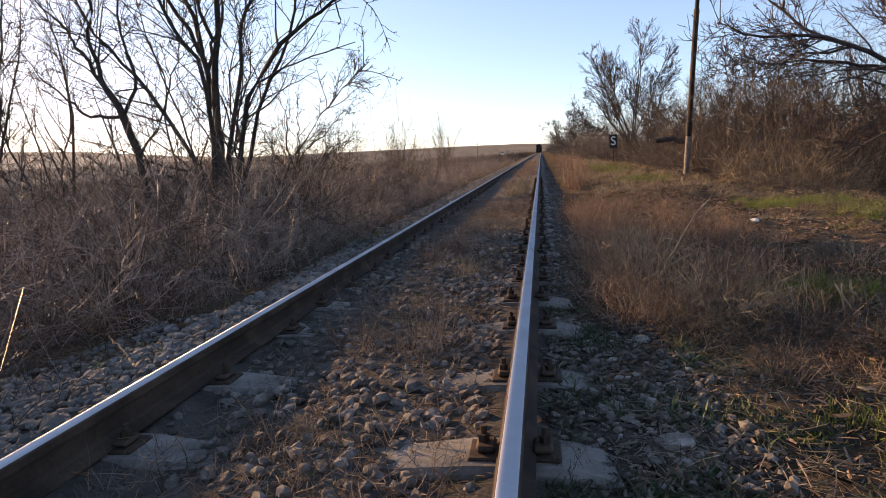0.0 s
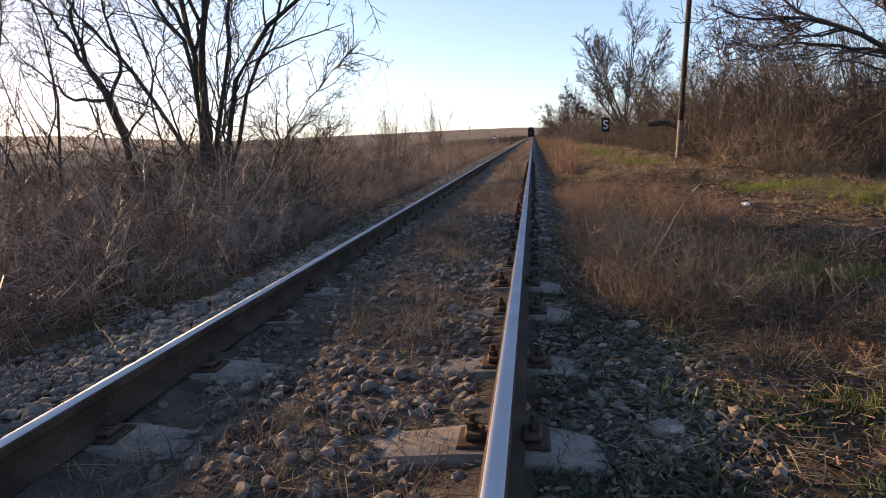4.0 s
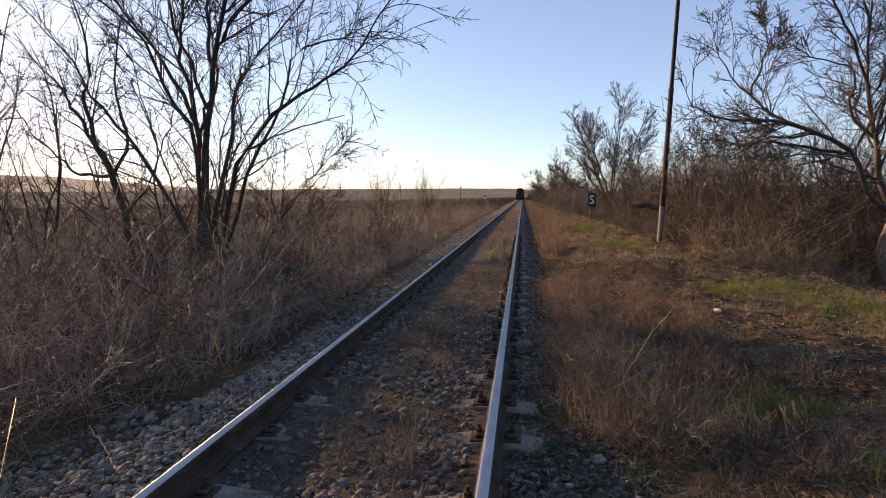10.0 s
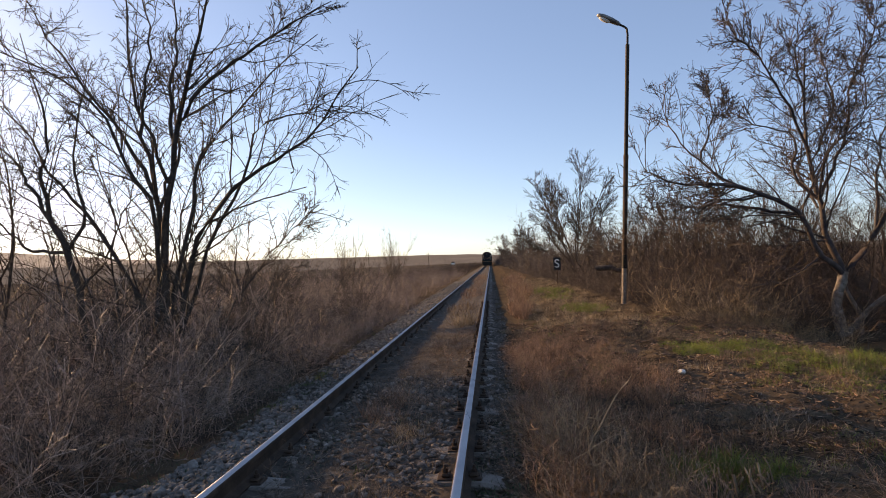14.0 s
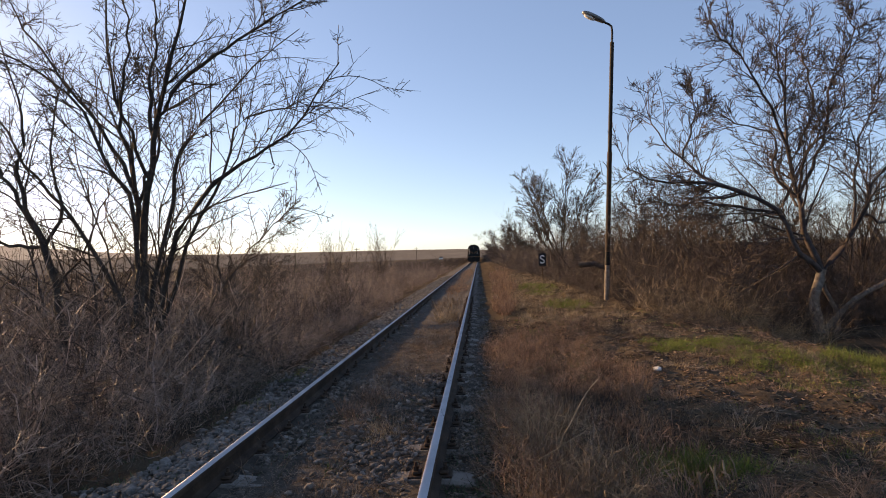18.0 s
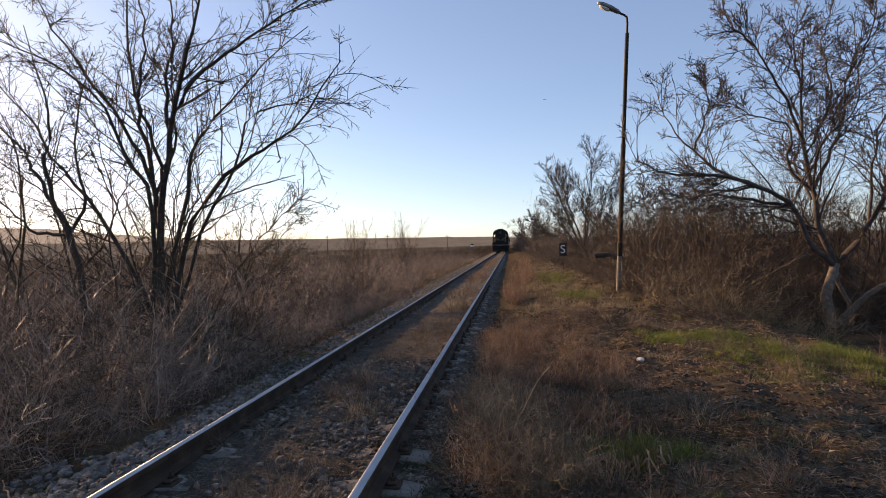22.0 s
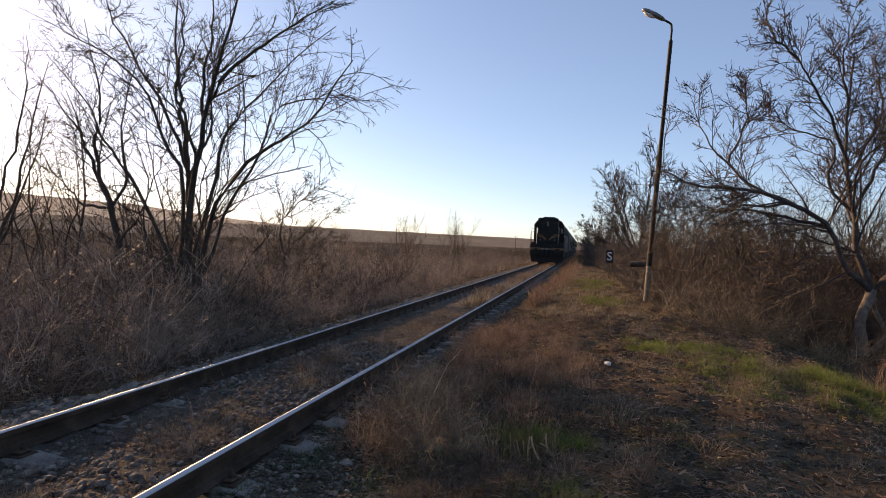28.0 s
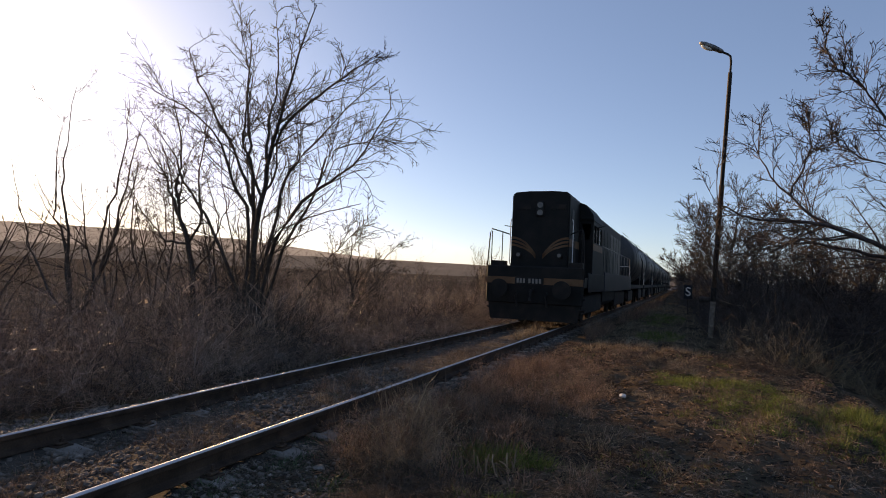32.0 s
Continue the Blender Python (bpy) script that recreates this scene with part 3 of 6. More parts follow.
def limbed_tree(name, label, foot, trunks, limbs, levels, bark, twig, seed, thin=0.0025, low=0.2, zigzag=0.10, group="bare trees"):
    """A tree whose trunks and limbs follow given lines of (right, along, up) from its foot. limbs: foot radius, points.
    levels: shoots on each stem, angle, share of its length, steps, upward pull."""
    rng = np.random.default_rng(seed)
    tree = tagged(empty(name, pose(*foot)), label, "tree", group)
    for r, points in trunks:
        nodes = bend(points, 9)[None]
        nodes[0, 1:-1] += rng.normal(size=(8, 3)) * 0.012
        part("trunk", quads("trunk", [tube(nodes, r * 1.15, r * 0.85, 12)], bark), parent=tree)
    lines = []
    for r, points in limbs:
        line = bend(points, 14)
        line[1:] += rng.normal(size=(14, 3)) * 0.022
        part("limb", quads("limb", [tube(line[None], r, r * 0.16, 8)], twig), parent=tree)
        lines.append(line)
    nodes, ra = np.stack(lines), np.array([r for r, _ in limbs])
    le = np.linalg.norm(np.diff(nodes, axis=1), axis=2).sum(1)
    crown = []
    for k, (m, angle, share, steps, up) in enumerate(levels):
        p, d, b, t = spawn(nodes, m, low if k == 0 else 0.1, 1.0, angle, up, rng)
        le = le[b] * share * (1.15 - 0.58 * t) * rng.uniform(0.55, 1.3, len(b))
        ra = np.maximum(ra[b] * (1 - 0.8 * t) * 0.42, thin * (2.0, 1.4, 1.0)[k])
        nodes = sweep(p, d, le, steps, zigzag * (0.8, 1.0, 1.2)[k], up * 0.3, rng)
        end = np.maximum(ra * 0.4, thin * 0.6)
        crown.append(tube(nodes, ra, end, 4 if k == 0 else 3) if k < 2 else strip(nodes, ra, end, rng))
    part("crown", quads("crown", crown, twig), parent=tree, label="bare twigs")
    return tree


def thicket(name, label, x, y, height, lean, mat, seed, twigs=3, r=0.006, steps=4, category="brush", even=0.35, fork=0, tip=0.3):
    """Many thin woody stems with side twigs, as one tangle."""
    rng = np.random.default_rng(seed)
    n = len(x)
    d = rng.normal(size=(n, 3)) * [lean, lean, 0] + [0, 0, 1]
    clump = 0.75 + 0.35 * np.sin(1.1 * x + 0.7 * y) * np.sin(0.9 * y - 0.5 * x + 1) + 0.2 * np.sin(2.9 * x + 2.1 * y)
    h = height * np.clip(clump, even, 1.25) * rng.uniform(0.4, 1.45, n) ** 1.2
    nodes = sweep(feet(x, y), d, h, steps, 0.32 if fork else 0.24, 0.0, rng)
    thick = r * rng.uniform(0.6, 1.3, n)
    out = [tube(nodes, thick, thick * tip, 3 if tip < 0.5 else 6) if n < 2000 else strip(nodes, thick, thick * 0.4, rng)]
    if twigs:
        p, d, b, t = spawn(nodes, twigs, 0.15, 1.0, 50, 0.05, rng)
        tw = sweep(p, d, h[b] * rng.uniform(0.15, 0.45, len(b)), 2, 0.28, 0.02, rng)
        out.append(strip(tw, thick[b] * 0.5, thick[b] * 0.2, rng))
        if fork:
            p, d, c, t = spawn(tw, fork, 0.2, 1.0, 48, 0.05, rng)
            tw = sweep(p, d, h[b][c] * rng.uniform(0.06, 0.2, len(c)), 1, 0.2, 0.0, rng)
            out.append(strip(tw, thick[b][c] * 0.36, thick[b][c] * 0.2, rng))
    return tagged(part(name, quads(name, out, mat)), label, category, kind="stuff")


def clumping(x, y, seed):
    """Small-scale unevenness of the plant cover, about -1 to 1."""
    return 0.7 * np.sin(7.1 * x + 3.3 * y + seed) * np.sin(5.7 * y - 4.9 * x + 2 * seed) + 0.45 * np.sin(13 * x - 6 * y + seed) * np.sin(9 * y + 4 * x)


def tuft_field(name, label, x, y, height, mat, seed, width=0.005, lean=0.35, steps=3, droop=-0.12, category="grass", gap=-0.05):
    rng = np.random.default_rng(seed)
    v = clumping(x, y, seed % 5)
    ok = v + rng.normal(size=len(x)) * 0.12 > gap
    x, y, height = x[ok], y[ok], np.broadcast_to(height, (len(v),))[ok] * np.clip(0.65 + 1.1 * v[ok], 0.4, 1.5)
    n = len(x)
    d = rng.normal(size=(n, 3)) * [lean, lean, 0.05] + [0, 0, 1]
    nodes = sweep(feet(x, y, 0.01), d, height * rng.uniform(0.4, 1.25, n), steps, 0.16, droop, rng)
    return tagged(part(name, quads(name, [blade(nodes, width * rng.uniform(0.6, 1.4, n), rng)], mat, False)), label, category, kind="stuff")


def litter(name, label, x, y, length, mat, seed, width=0.005):
    """Dead stalks lying on the ground."""
    rng = np.random.default_rng(seed)
    n = len(x)
    a = rng.uniform(0, 2 * np.pi, n)
    d = np.stack([np.cos(a), np.sin(a), rng.uniform(0.0, 0.35, n)], -1)
    le = length * rng.uniform(0.4, 1.3, n)
    nodes = sweep(feet(x, y, -0.006), d, le, 2, 0.12, -0.04, rng)
    nodes[..., 2] = np.maximum(nodes[..., 2], ground_z(nodes[..., 0], nodes[..., 1]) + 0.004)
    return tagged(part(name, quads(name, [strip(nodes, width * 0.5, width * 0.3, rng)], mat)), label, "grass", kind="stuff")


def tussocks(name, label, cx, cy, height, mat, seed, blades=40, spread=0.07, width=0.0045, category="grass"):
    """Many small tufts whose blades fan outwards, as one cover."""
    rng = np.random.default_rng(seed)
    ok = clumping(cx, cy, seed % 5) > -0.1
    cx, cy, height = cx[ok], cy[ok], np.broadcast_to(height, (len(ok),))[ok]
    n = len(cx)
    size = rng.uniform(0.5, 1.4, n)
    b = np.repeat(np.arange(n), blades)
    a, r = rng.uniform(0, 2 * np.pi, len(b)), np.sqrt(rng.uniform(0, 1, len(b)))
    out = np.stack([np.cos(a), np.sin(a)], -1) * r[:, None]
    x, y = cx[b] + out[:, 0] * spread * size[b], cy[b] + out[:, 1] * spread * size[b]
    d = np.concatenate([out * 0.75 + rng.normal(size=out.shape) * 0.3, np.ones((len(b), 1))], -1)
    hh = height[b] * size[b] * rng.uniform(0.4, 1.2, len(b))
    nodes = sweep(feet(x, y, 0.01), d, hh, 2, 0.2, -0.2, rng)
    return tagged(part(name, quads(name, [blade(nodes, width * rng.uniform(0.6, 1.4, len(b)), rng)], mat, False)), label, category, kind="stuff")


def shrub(seed, mat, h, label, group, n=7):
    """A bush of bare stems fanning from one foot, with forked twigs."""
    rng = np.random.default_rng(seed)
    bush = tagged(empty("shrub"), label, "shrub", group)
    d = rng.normal(size=(n, 3)) * [0.5, 0.5, 0] + [0, 0, 1]
    base = rng.normal(size=(n, 3)) * [0.09, 0.09, 0] - [0, 0, 0.08]
    le = h * rng.uniform(0.6, 1.2, n)
    nodes = sweep(base, d, le, 6, 0.14, 0.01, rng)
    r = 0.0075 * rng.uniform(0.6, 1.3, n)
    for k in range(n):
        part("stem", quads("stem", [tube(nodes[k:k + 1], r[k:k + 1], r[k:k + 1] * 0.35, 4)], mat), parent=bush)
    out = []
    for m, share in ((9, 0.52), (6, 0.48)):
        p, d, b, t = spawn(nodes, m, 0.12, 1.0, 42, 0.06, rng)
        le = le[b] * share * (1.1 - 0.6 * t) * rng.uniform(0.5, 1.2, len(b))
        r = np.maximum(r[b] * 0.55, 0.0020)
        nodes = sweep(p, d, le, 3 if m == 9 else 2, 0.2, 0.0, rng)
        out.append(strip(nodes, r, r * 0.4, rng))
    part("twig_crown", quads("twig_crown", out, mat), parent=bush, label="fine bare twigs")
    return bush


def shrubs(made, spots, rng):
    for k, (x, y, s) in enumerate(spots):
        m = pose(x, y, float(ground_z(x, y)), 0, 0, rng.uniform(0, 360))
        ob = made[k] if k < len(made) else copy_thing(made[rng.randrange(len(made))], m)
        ob.matrix_basis = m @ Matrix.Scale(s, 4)


# ---- left of the track ----
FINE = [(9, 36, 0.52, 6, 0.05), (8, 44, 0.52, 4, 0.02), (5, 48, 0.55, 3, 0.0)]
tall_tree = limbed_tree("bare_tree", "tall dark bare tree with several trunks from one foot", (-4.12, 9.4, -0.55),
            [(0.066, [(0.05, 0, -0.1), (0.03, 0, 1.2), (0.10, 0, 2.7)]), (0.045, [(0.0, 0.1, -0.1), (0.06, 0.06, 1.2), (0.02, 0.06, 2.4)])],
            [(0.052, [(0.10, 0, 2.65), (0.27, 0, 3.82), (0.45, 0, 4.5), (0.68, 0, 5.36), (0.92, 0, 6.15), (1.15, 0.1, 7.1)]),
             (0.050, [(0.02, 0.05, 2.35), (-0.07, 0.12, 3.1), (-0.30, 0.24, 4.0), (-0.54, 0.36, 4.8), (-0.70, 0.48, 6.0), (-0.85, 0.6, 7.2)]),
             (0.046, [(-0.02, -0.1, 0.0), (0.0, -0.1, 1.4), (-0.03, -0.12, 2.95), (-0.37, -0.24, 3.6), (-0.66, -0.36, 4.4), (-1.37, -0.48, 5.0), (-2.2, -0.6, 5.4)]),
             (0.050, [(0.10, -0.05, 0.0), (0.26, 0, 0.9), (0.68, -0.13, 2.45), (1.37, -0.27, 3.1), (1.85, -0.4, 3.4), (2.3, -0.53, 3.57), (2.86, -0.67, 4.0), (3.45, -0.8, 4.63)]),
             (0.042, [(0.12, 0.1, 0.3), (0.15, 0.1, 1.6), (0.55, 0.12, 2.95), (0.54, 0.23, 3.58), (0.76, 0.35, 4.0), (1.11, 0.47, 4.45), (1.73, 0.58, 5.13), (2.44, 0.7, 5.76)]),
             (0.038, [(0.25, 0.1, 0.2), (0.39, 0, 1.2), (0.89, 0.08, 2.57), (1.32, 0.16, 3.33), (1.58, 0.24, 4.1), (2.23, 0.32, 4.34), (2.84, 0.4, 4.6)]),
             (0.038, [(0.37, 0, 4.2), (0.75, -0.1, 4.7), (1.3, -0.2, 5.0), (1.89, -0.3, 5.3), (2.4, -0.4, 5.5), (3.0, -0.5, 5.75)]),
             (0.038, [(-0.04, 0, 3.1), (-0.56, 0.2, 3.96), (-1.43, 0.4, 5.0), (-2.24, 0.6, 6.1), (-2.8, 0.8, 6.9)]),
             (0.044, [(-0.05, 0, 0.0), (-0.12, 0, 0.9), (-0.89, -0.06, 2.6), (-1.33, -0.12, 3.1), (-1.71, -0.18, 3.65), (-2.08, -0.24, 4.25), (-2.5, -0.3, 4.8)]),
             (0.034, [(0.30, 0, 3.9), (0.25, 0.05, 4.86), (0.34, 0.1, 5.66), (0.25, 0.1, 7.1)]),
             (0.030, [(-0.05, 0.1, 2.9), (0.1, 0.5, 3.9), (-0.2, 0.9, 5.0), (-0.1, 1.2, 6.3)]),
             (0.030, [(0.2, -0.05, 3.3), (0.1, -0.5, 4.3), (0.4, -0.8, 5.3), (0.3, -1.0, 6.4)]),
             (0.024, [(-0.3, 0.2, 0.0), (-0.6, 0.3, 1.8), (-1.2, 0.5, 3.4), (-1.6, 0.6, 5.0)]), (0.022, [(0.3, -0.2, 0.0), (0.5, -0.3, 1.6), (0.6, -0.4, 2.8), (1.2, -0.6, 3.9)]),
             (0.022, [(0.45, 0.2, 0.0), (1.0, 0.3, 1.3), (1.7, 0.4, 2.2), (2.4, 0.5, 2.9)]), (0.022, [(-0.2, -0.3, 0.0), (-0.5, -0.4, 1.5), (-0.4, -0.6, 2.9), (-0.9, -0.8, 4.2)]),
             (0.022, [(0.2, 0.3, 0.0), (0.0, 0.4, 1.7), (0.4, 0.6, 3.0), (0.2, 0.8, 4.4)])],
            [(20, 42, 0.27, 7, 0.04), (8, 44, 0.40, 5, 0.02), (2, 46, 0.42, 3, 0.0)], M_DARK_TWIG, M_DARK_TWIG, 21, thin=0.0040, low=0.14, zigzag=0.15)
part("hanging_pod", rod([(2.30, -0.53, 3.57), (2.33, -0.53, 3.42), (2.34, -0.53, 3.36), (2.36, -0.53, 3.32), (2.35, -0.53, 3.28), (2.31, -0.53, 3.26)], 0.010, 6), M_DARK_TWIG, tall_tree, "curled dead pod hanging from a twig")
limbed_tree("bare_tree", "slender forked bare tree with dark bark", (-5.2, 9.0, -0.6),
            [(0.055, [(0.17, 0, -0.05), (0.10, 0, 0.7), (0.02, 0, 1.54), (-0.15, 0, 2.4), (-0.36, 0, 2.75)])],
            [(0.036, [(-0.34, 0, 2.7), (-0.82, 0.1, 3.4), (-1.17, 0.2, 3.8), (-1.9, 0.3, 4.7)]),
             (0.036, [(-0.34, 0, 2.7), (-0.5, -0.07, 3.4), (-0.33, -0.15, 3.9), (-0.34, -0.22, 4.6), (-0.6, -0.3, 5.6)]),
             (0.030, [(-0.14, 0, 2.35), (0.12, 0.05, 3.0), (-0.08, 0.1, 3.6), (0.0, 0.15, 4.5), (0.18, 0.2, 5.3)]),
             (0.030, [(-0.14, 0, 2.35), (-0.72, -0.07, 2.43), (-1.1, -0.13, 2.8), (-1.7, -0.2, 3.5)]),
             (0.022, [(0.0, 0, 1.7), (0.5, -0.1, 2.2), (0.9, -0.2, 2.9), (1.2, -0.2, 3.7)])],
            [(15, 42, 0.34, 6, 0.05), (7, 44, 0.38, 4, 0.02), (2, 46, 0.40, 3, 0.0)], M_DARK_TWIG, M_DARK_TWIG, 22, thin=0.0034, low=0.12, zigzag=0.14)
limbed_tree("bare_tree", "small wide-spreading bare tree in the brush", (-5.75, 16.3, -0.75),
            [(0.06, [(0, 0, -0.1), (0.02, 0, 0.8), (0, 0, 1.5)])],
            [(0.035, [(0, 0, 1.45), (0.35, 0, 2.0), (0.9, 0.1, 2.4), (1.5, 0.1, 3.0)]), (0.035, [(0, 0, 1.45), (-0.2, 0, 2.2), (-0.1, 0, 2.8), (-0.3, 0, 3.5)]),
             (0.030, [(0, 0, 1.3), (-0.5, 0.2, 1.8), (-0.9, 0.3, 2.4), (-1.1, 0.3, 3.2)]), (0.028, [(0.02, 0, 1.4), (0.25, -0.2, 2.3), (0.35, -0.3, 3.3)]),
             (0.026, [(0.01, 0, 0.9), (0.6, -0.1, 1.3), (1.1, -0.2, 1.9), (1.7, -0.2, 2.2)])],
            [(12, 42, 0.40, 5, 0.04), (7, 44, 0.42, 3, 0.02), (3, 48, 0.42, 2, 0.0)], M_DARK_TWIG, M_DARK_TWIG, 28, thin=0.004, low=0.2)
limbed_tree("bare_tree", "many-stemmed bare tree spreading out of the brush", (-8.8, 9.2, -0.75),
            [(0.06, [(0, 0, -0.1), (-0.05, 0, 0.6), (-0.1, 0, 1.3)]), (0.055, [(0.1, 0, -0.1), (0.2, 0, 0.6), (0.35, 0.1, 1.3)])],
            [(0.044, [(-0.1, 0, 1.25), (-0.5, 0.1, 2.3), (-0.9, 0.1, 3.4), (-1.1, 0.2, 5.2)]), (0.040, [(-0.1, 0, 1.25), (0.0, -0.2, 2.6), (-0.2, -0.3, 4.0), (0.0, -0.3, 5.9)]),
             (0.044, [(0.35, 0.1, 1.25), (0.8, 0.2, 2.4), (1.0, 0.3, 3.6), (1.5, 0.3, 5.3)]), (0.036, [(0.35, 0.1, 1.25), (0.45, 0.3, 2.8), (0.7, 0.5, 4.4), (0.6, 0.6, 6.0)]),
             (0.034, [(0.2, 0, 0.7), (1.0, -0.2, 1.7), (1.7, -0.3, 2.9), (2.1, -0.3, 4.3)]), (0.034, [(-0.05, 0, 0.7), (-0.9, -0.2, 1.8), (-1.6, -0.2, 3.0), (-2.0, -0.3, 4.4)])],
            [(13, 40, 0.31, 6, 0.04), (7, 44, 0.40, 4, 0.02), (2, 46, 0.42, 3, 0.0)], M_DARK_TWIG, M_DARK_TWIG, 23, thin=0.0034, low=0.15, zigzag=0.14)
bare_tree("bare_tree", "tall thin bare tree behind the brush", (-9.6, 12.0, -0.8), [(10, 0, 5.8, 0.044), (-12, 6, 5.6, 0.040), (24, -6, 5.2, 0.036), (-26, 0, 4.8, 0.032), (40, 0, 4.4, 0.032)],
          FINE, M_DARK_TWIG, M_DARK_TWIG, thin=0.0023, seed=24, wobble=0.1)
bare_tree("bare_tree", "small spreading bare tree at the edge of the brush", (-4.3, 13.2, -0.5), [(10, 0, 2.6, 0.026), (24, 6, 2.5, 0.022), (-10, 0, 2.6, 0.022), (-30, -5, 2.2, 0.020)],
          FINE, M_DARK_TWIG, M_DARK_TWIG, thin=0.0023, seed=25, wobble=0.1)
for k, (x, y, h) in enumerate(((-11.5, 8.5, 4.6), (-12.5, 13, 5.2), (-14, 18, 4.5), (-16, 12, 5.4), (-8.2, 13.5, 4.0))):
    bare_tree("bare_tree", "thin bare tree in the thicket", (x, y, float(ground_z(x, y))), [(-14, 0, h, 0.05), (12, 5, h * 0.95, 0.045), (28, -6, h * 0.8, 0.04), (-30, 4, h * 0.75, 0.04)],
              [(7, 36, 0.5, 5, 0.05), (6, 42, 0.5, 3, 0.02)], M_DARK_TWIG, M_DARK_TWIG, 30 + k, wobble=0.1, thin=0.0026)
for k, (x, y, h) in enumerate(((-6.4, 32, 3.7), (-6.9, 32.7, 3.4), (-5.2, 40, 4.0), (-5.8, 41, 3.7), (-9.6, 30, 2.8), (-4.1, 23, 2.0))):
    bare_tree("sapling", "thin upright bare sapling in the dry brush", (x, y, float(ground_z(x, y))), [(-8, 0, h, 0.02), (7, 0, h * 0.95, 0.02), (0, 8, h * 1.05, 0.02), (15, 0, h * 0.8, 0.016), (-16, 0, h * 0.8, 0.016)],
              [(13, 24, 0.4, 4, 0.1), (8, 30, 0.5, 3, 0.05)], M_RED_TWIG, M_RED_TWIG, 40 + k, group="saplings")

_r = np.random.default_rng(5)


def beside(n, y0, y1, near, width, power=1.6):
    """Points left of the track, from the edge of the brush outwards."""
    y = y0 + (y1 - y0) * _r.uniform(0, 1, n) ** power
    return -(near + 0.55 * np.clip(5.5 - y, 0, 1.4) + 0.035 * np.minimum(y, 14) + width * _r.uniform(0, 1, n) ** 1.3), y


def brush_height(x, y, low):
    return np.clip(low + 0.42 * (-x - 1.85 - 0.035 * y), 0.35, 1.6)


x, y = beside(1500, 2.0, 22, 1.8, 7)
thicket("tangled_brush", "long crossing dead stems in the brush", x, y, brush_height(x, y, 0.7), 1.2, M_BROWN_TWIG, 57, 8, 0.0034, 7, even=0.6, fork=2)
x, y = beside(3000, 2.0, 26, 1.5, 9)
thicket("brushwood", "dense tangle of bare grey-brown brush beside the track", x, y, brush_height(x, y, 0.85), 0.7, M_BROWN_TWIG, 51, 9, 0.0032, 6, even=0.6, fork=2)
x, y = beside(2600, 2.0, 26, 1.5, 9)
thicket("brushwood", "dense tangle of bare reddish brush beside the track", x, y, brush_height(x, y, 0.9), 0.6, M_BRUSH_RED, 50, 9, 0.0032, 6, even=0.6, fork=2)
x, y = beside(1300, 3.5, 22, 2.1, 5)
thicket("brushwood", "dark upright stems in the brush", x, y, 1.55, 0.3, M_DARK_TWIG, 59, 9, 0.0042, 6, even=0.6, fork=2)
_s = random.Random(3)
spots = []
for k in range(84):
    y = 4.9 + 17.1 * _s.random() ** 1.3
    spots.append((-(2.2 + 0.035 * y + 5.5 * _s.random() ** 1.2), y, _s.uniform(0.7, 1.25) * (0.65 if y < 7.5 else 1)))
for k in range(36):
    spots.append((-_s.uniform(3.0, 6.5), _s.uniform(8.0, 12.5), _s.uniform(0.6, 0.95)))
for k in range(18):
    spots.append((-_s.uniform(2.8, 5.2), _s.uniform(8.2, 9.5), _s.uniform(0.65, 0.9)))
shrubs([shrub(300 + k, M_BROWN_TWIG if k % 3 else M_DARK_TWIG, 1.45, "bare brown shrub in the brush beside the track", "shrubs beside the track") for k in range(7)], spots, _s)
x, y = beside(5000, 24, 90, 1.9, 16)
thicket("brushwood", "dry brown brush along the track, farther on", x, y, np.clip(0.9 + 0.25 * (-x - 2.4), 0.8, 1.9), 0.45, M_BRUSH_RED, 52, 6, 0.0045, 3, even=0.5)
x, y = beside(5000, 80, 330, 1.9, 40)
thicket("brushwood", "far dry brush", x, y, 1.5, 0.3, M_FIELD_WEED, 53, 3, 0.016, 2)
x, y = -(9 + 80 * _r.uniform(0, 1, 15000) ** 1.4), 6 + 190 * _r.uniform(0, 1, 15000) ** 1.5
thicket("field_weeds", "dry brown weeds over the open field", x, y, 0.9, 0.5, M_FIELD_WEED, 54, 3, 0.007, 2)
x, y = beside(11000, 1.6, 30, 1.22, 2.0)
tuft_field("dry_weeds", "matted dry weeds at the foot of the brush", x, y, 0.24, M_GREY_WEED, 55, 0.005, 0.9)
for k, (cx, cy, rx, ry, n) in enumerate(((-1.50, 7.0, 0.17, 0.5, 800), (-1.48, 8.8, 0.14, 0.8, 700), (-1.55, 3.4, 0.3, 0.5, 350), (-1.7, 13, 0.2, 2.5, 500))):
    tuft_field("moss_patch", "low bright green moss and grass on the ballast", *patch(n, cx, cy, rx, ry), 0.07, M_GRASS, 60 + k, 0.006, 0.7, 2)

x, y = -(0.95 + 0.95 * _r.uniform(0, 1, 6500)), 1.6 + 7 * _r.uniform(0, 1, 6500) ** 1.2
ok = np.sin(3.3 * x + 1.4 * y) * np.sin(2.3 * y - 1.9 * x) + _r.normal(size=6500) * 0.2 > 0.0
tuft_field("low_herbs", "low dark herbs creeping over the ballast", x[ok], y[ok], 0.06, M_DARK_LEAF, 63, 0.010, 0.9, 2)
x, y = -(1.25 + 0.9 * _r.uniform(0, 1, 420)), 1.8 + 12 * _r.uniform(0, 1, 420)
thicket("dead_weeds", "dark dead weeds at the edge of the ballast", x, y, 0.3, 0.8, M_FIELD_WEED, 64, 9, 0.0022, 4, "weed")

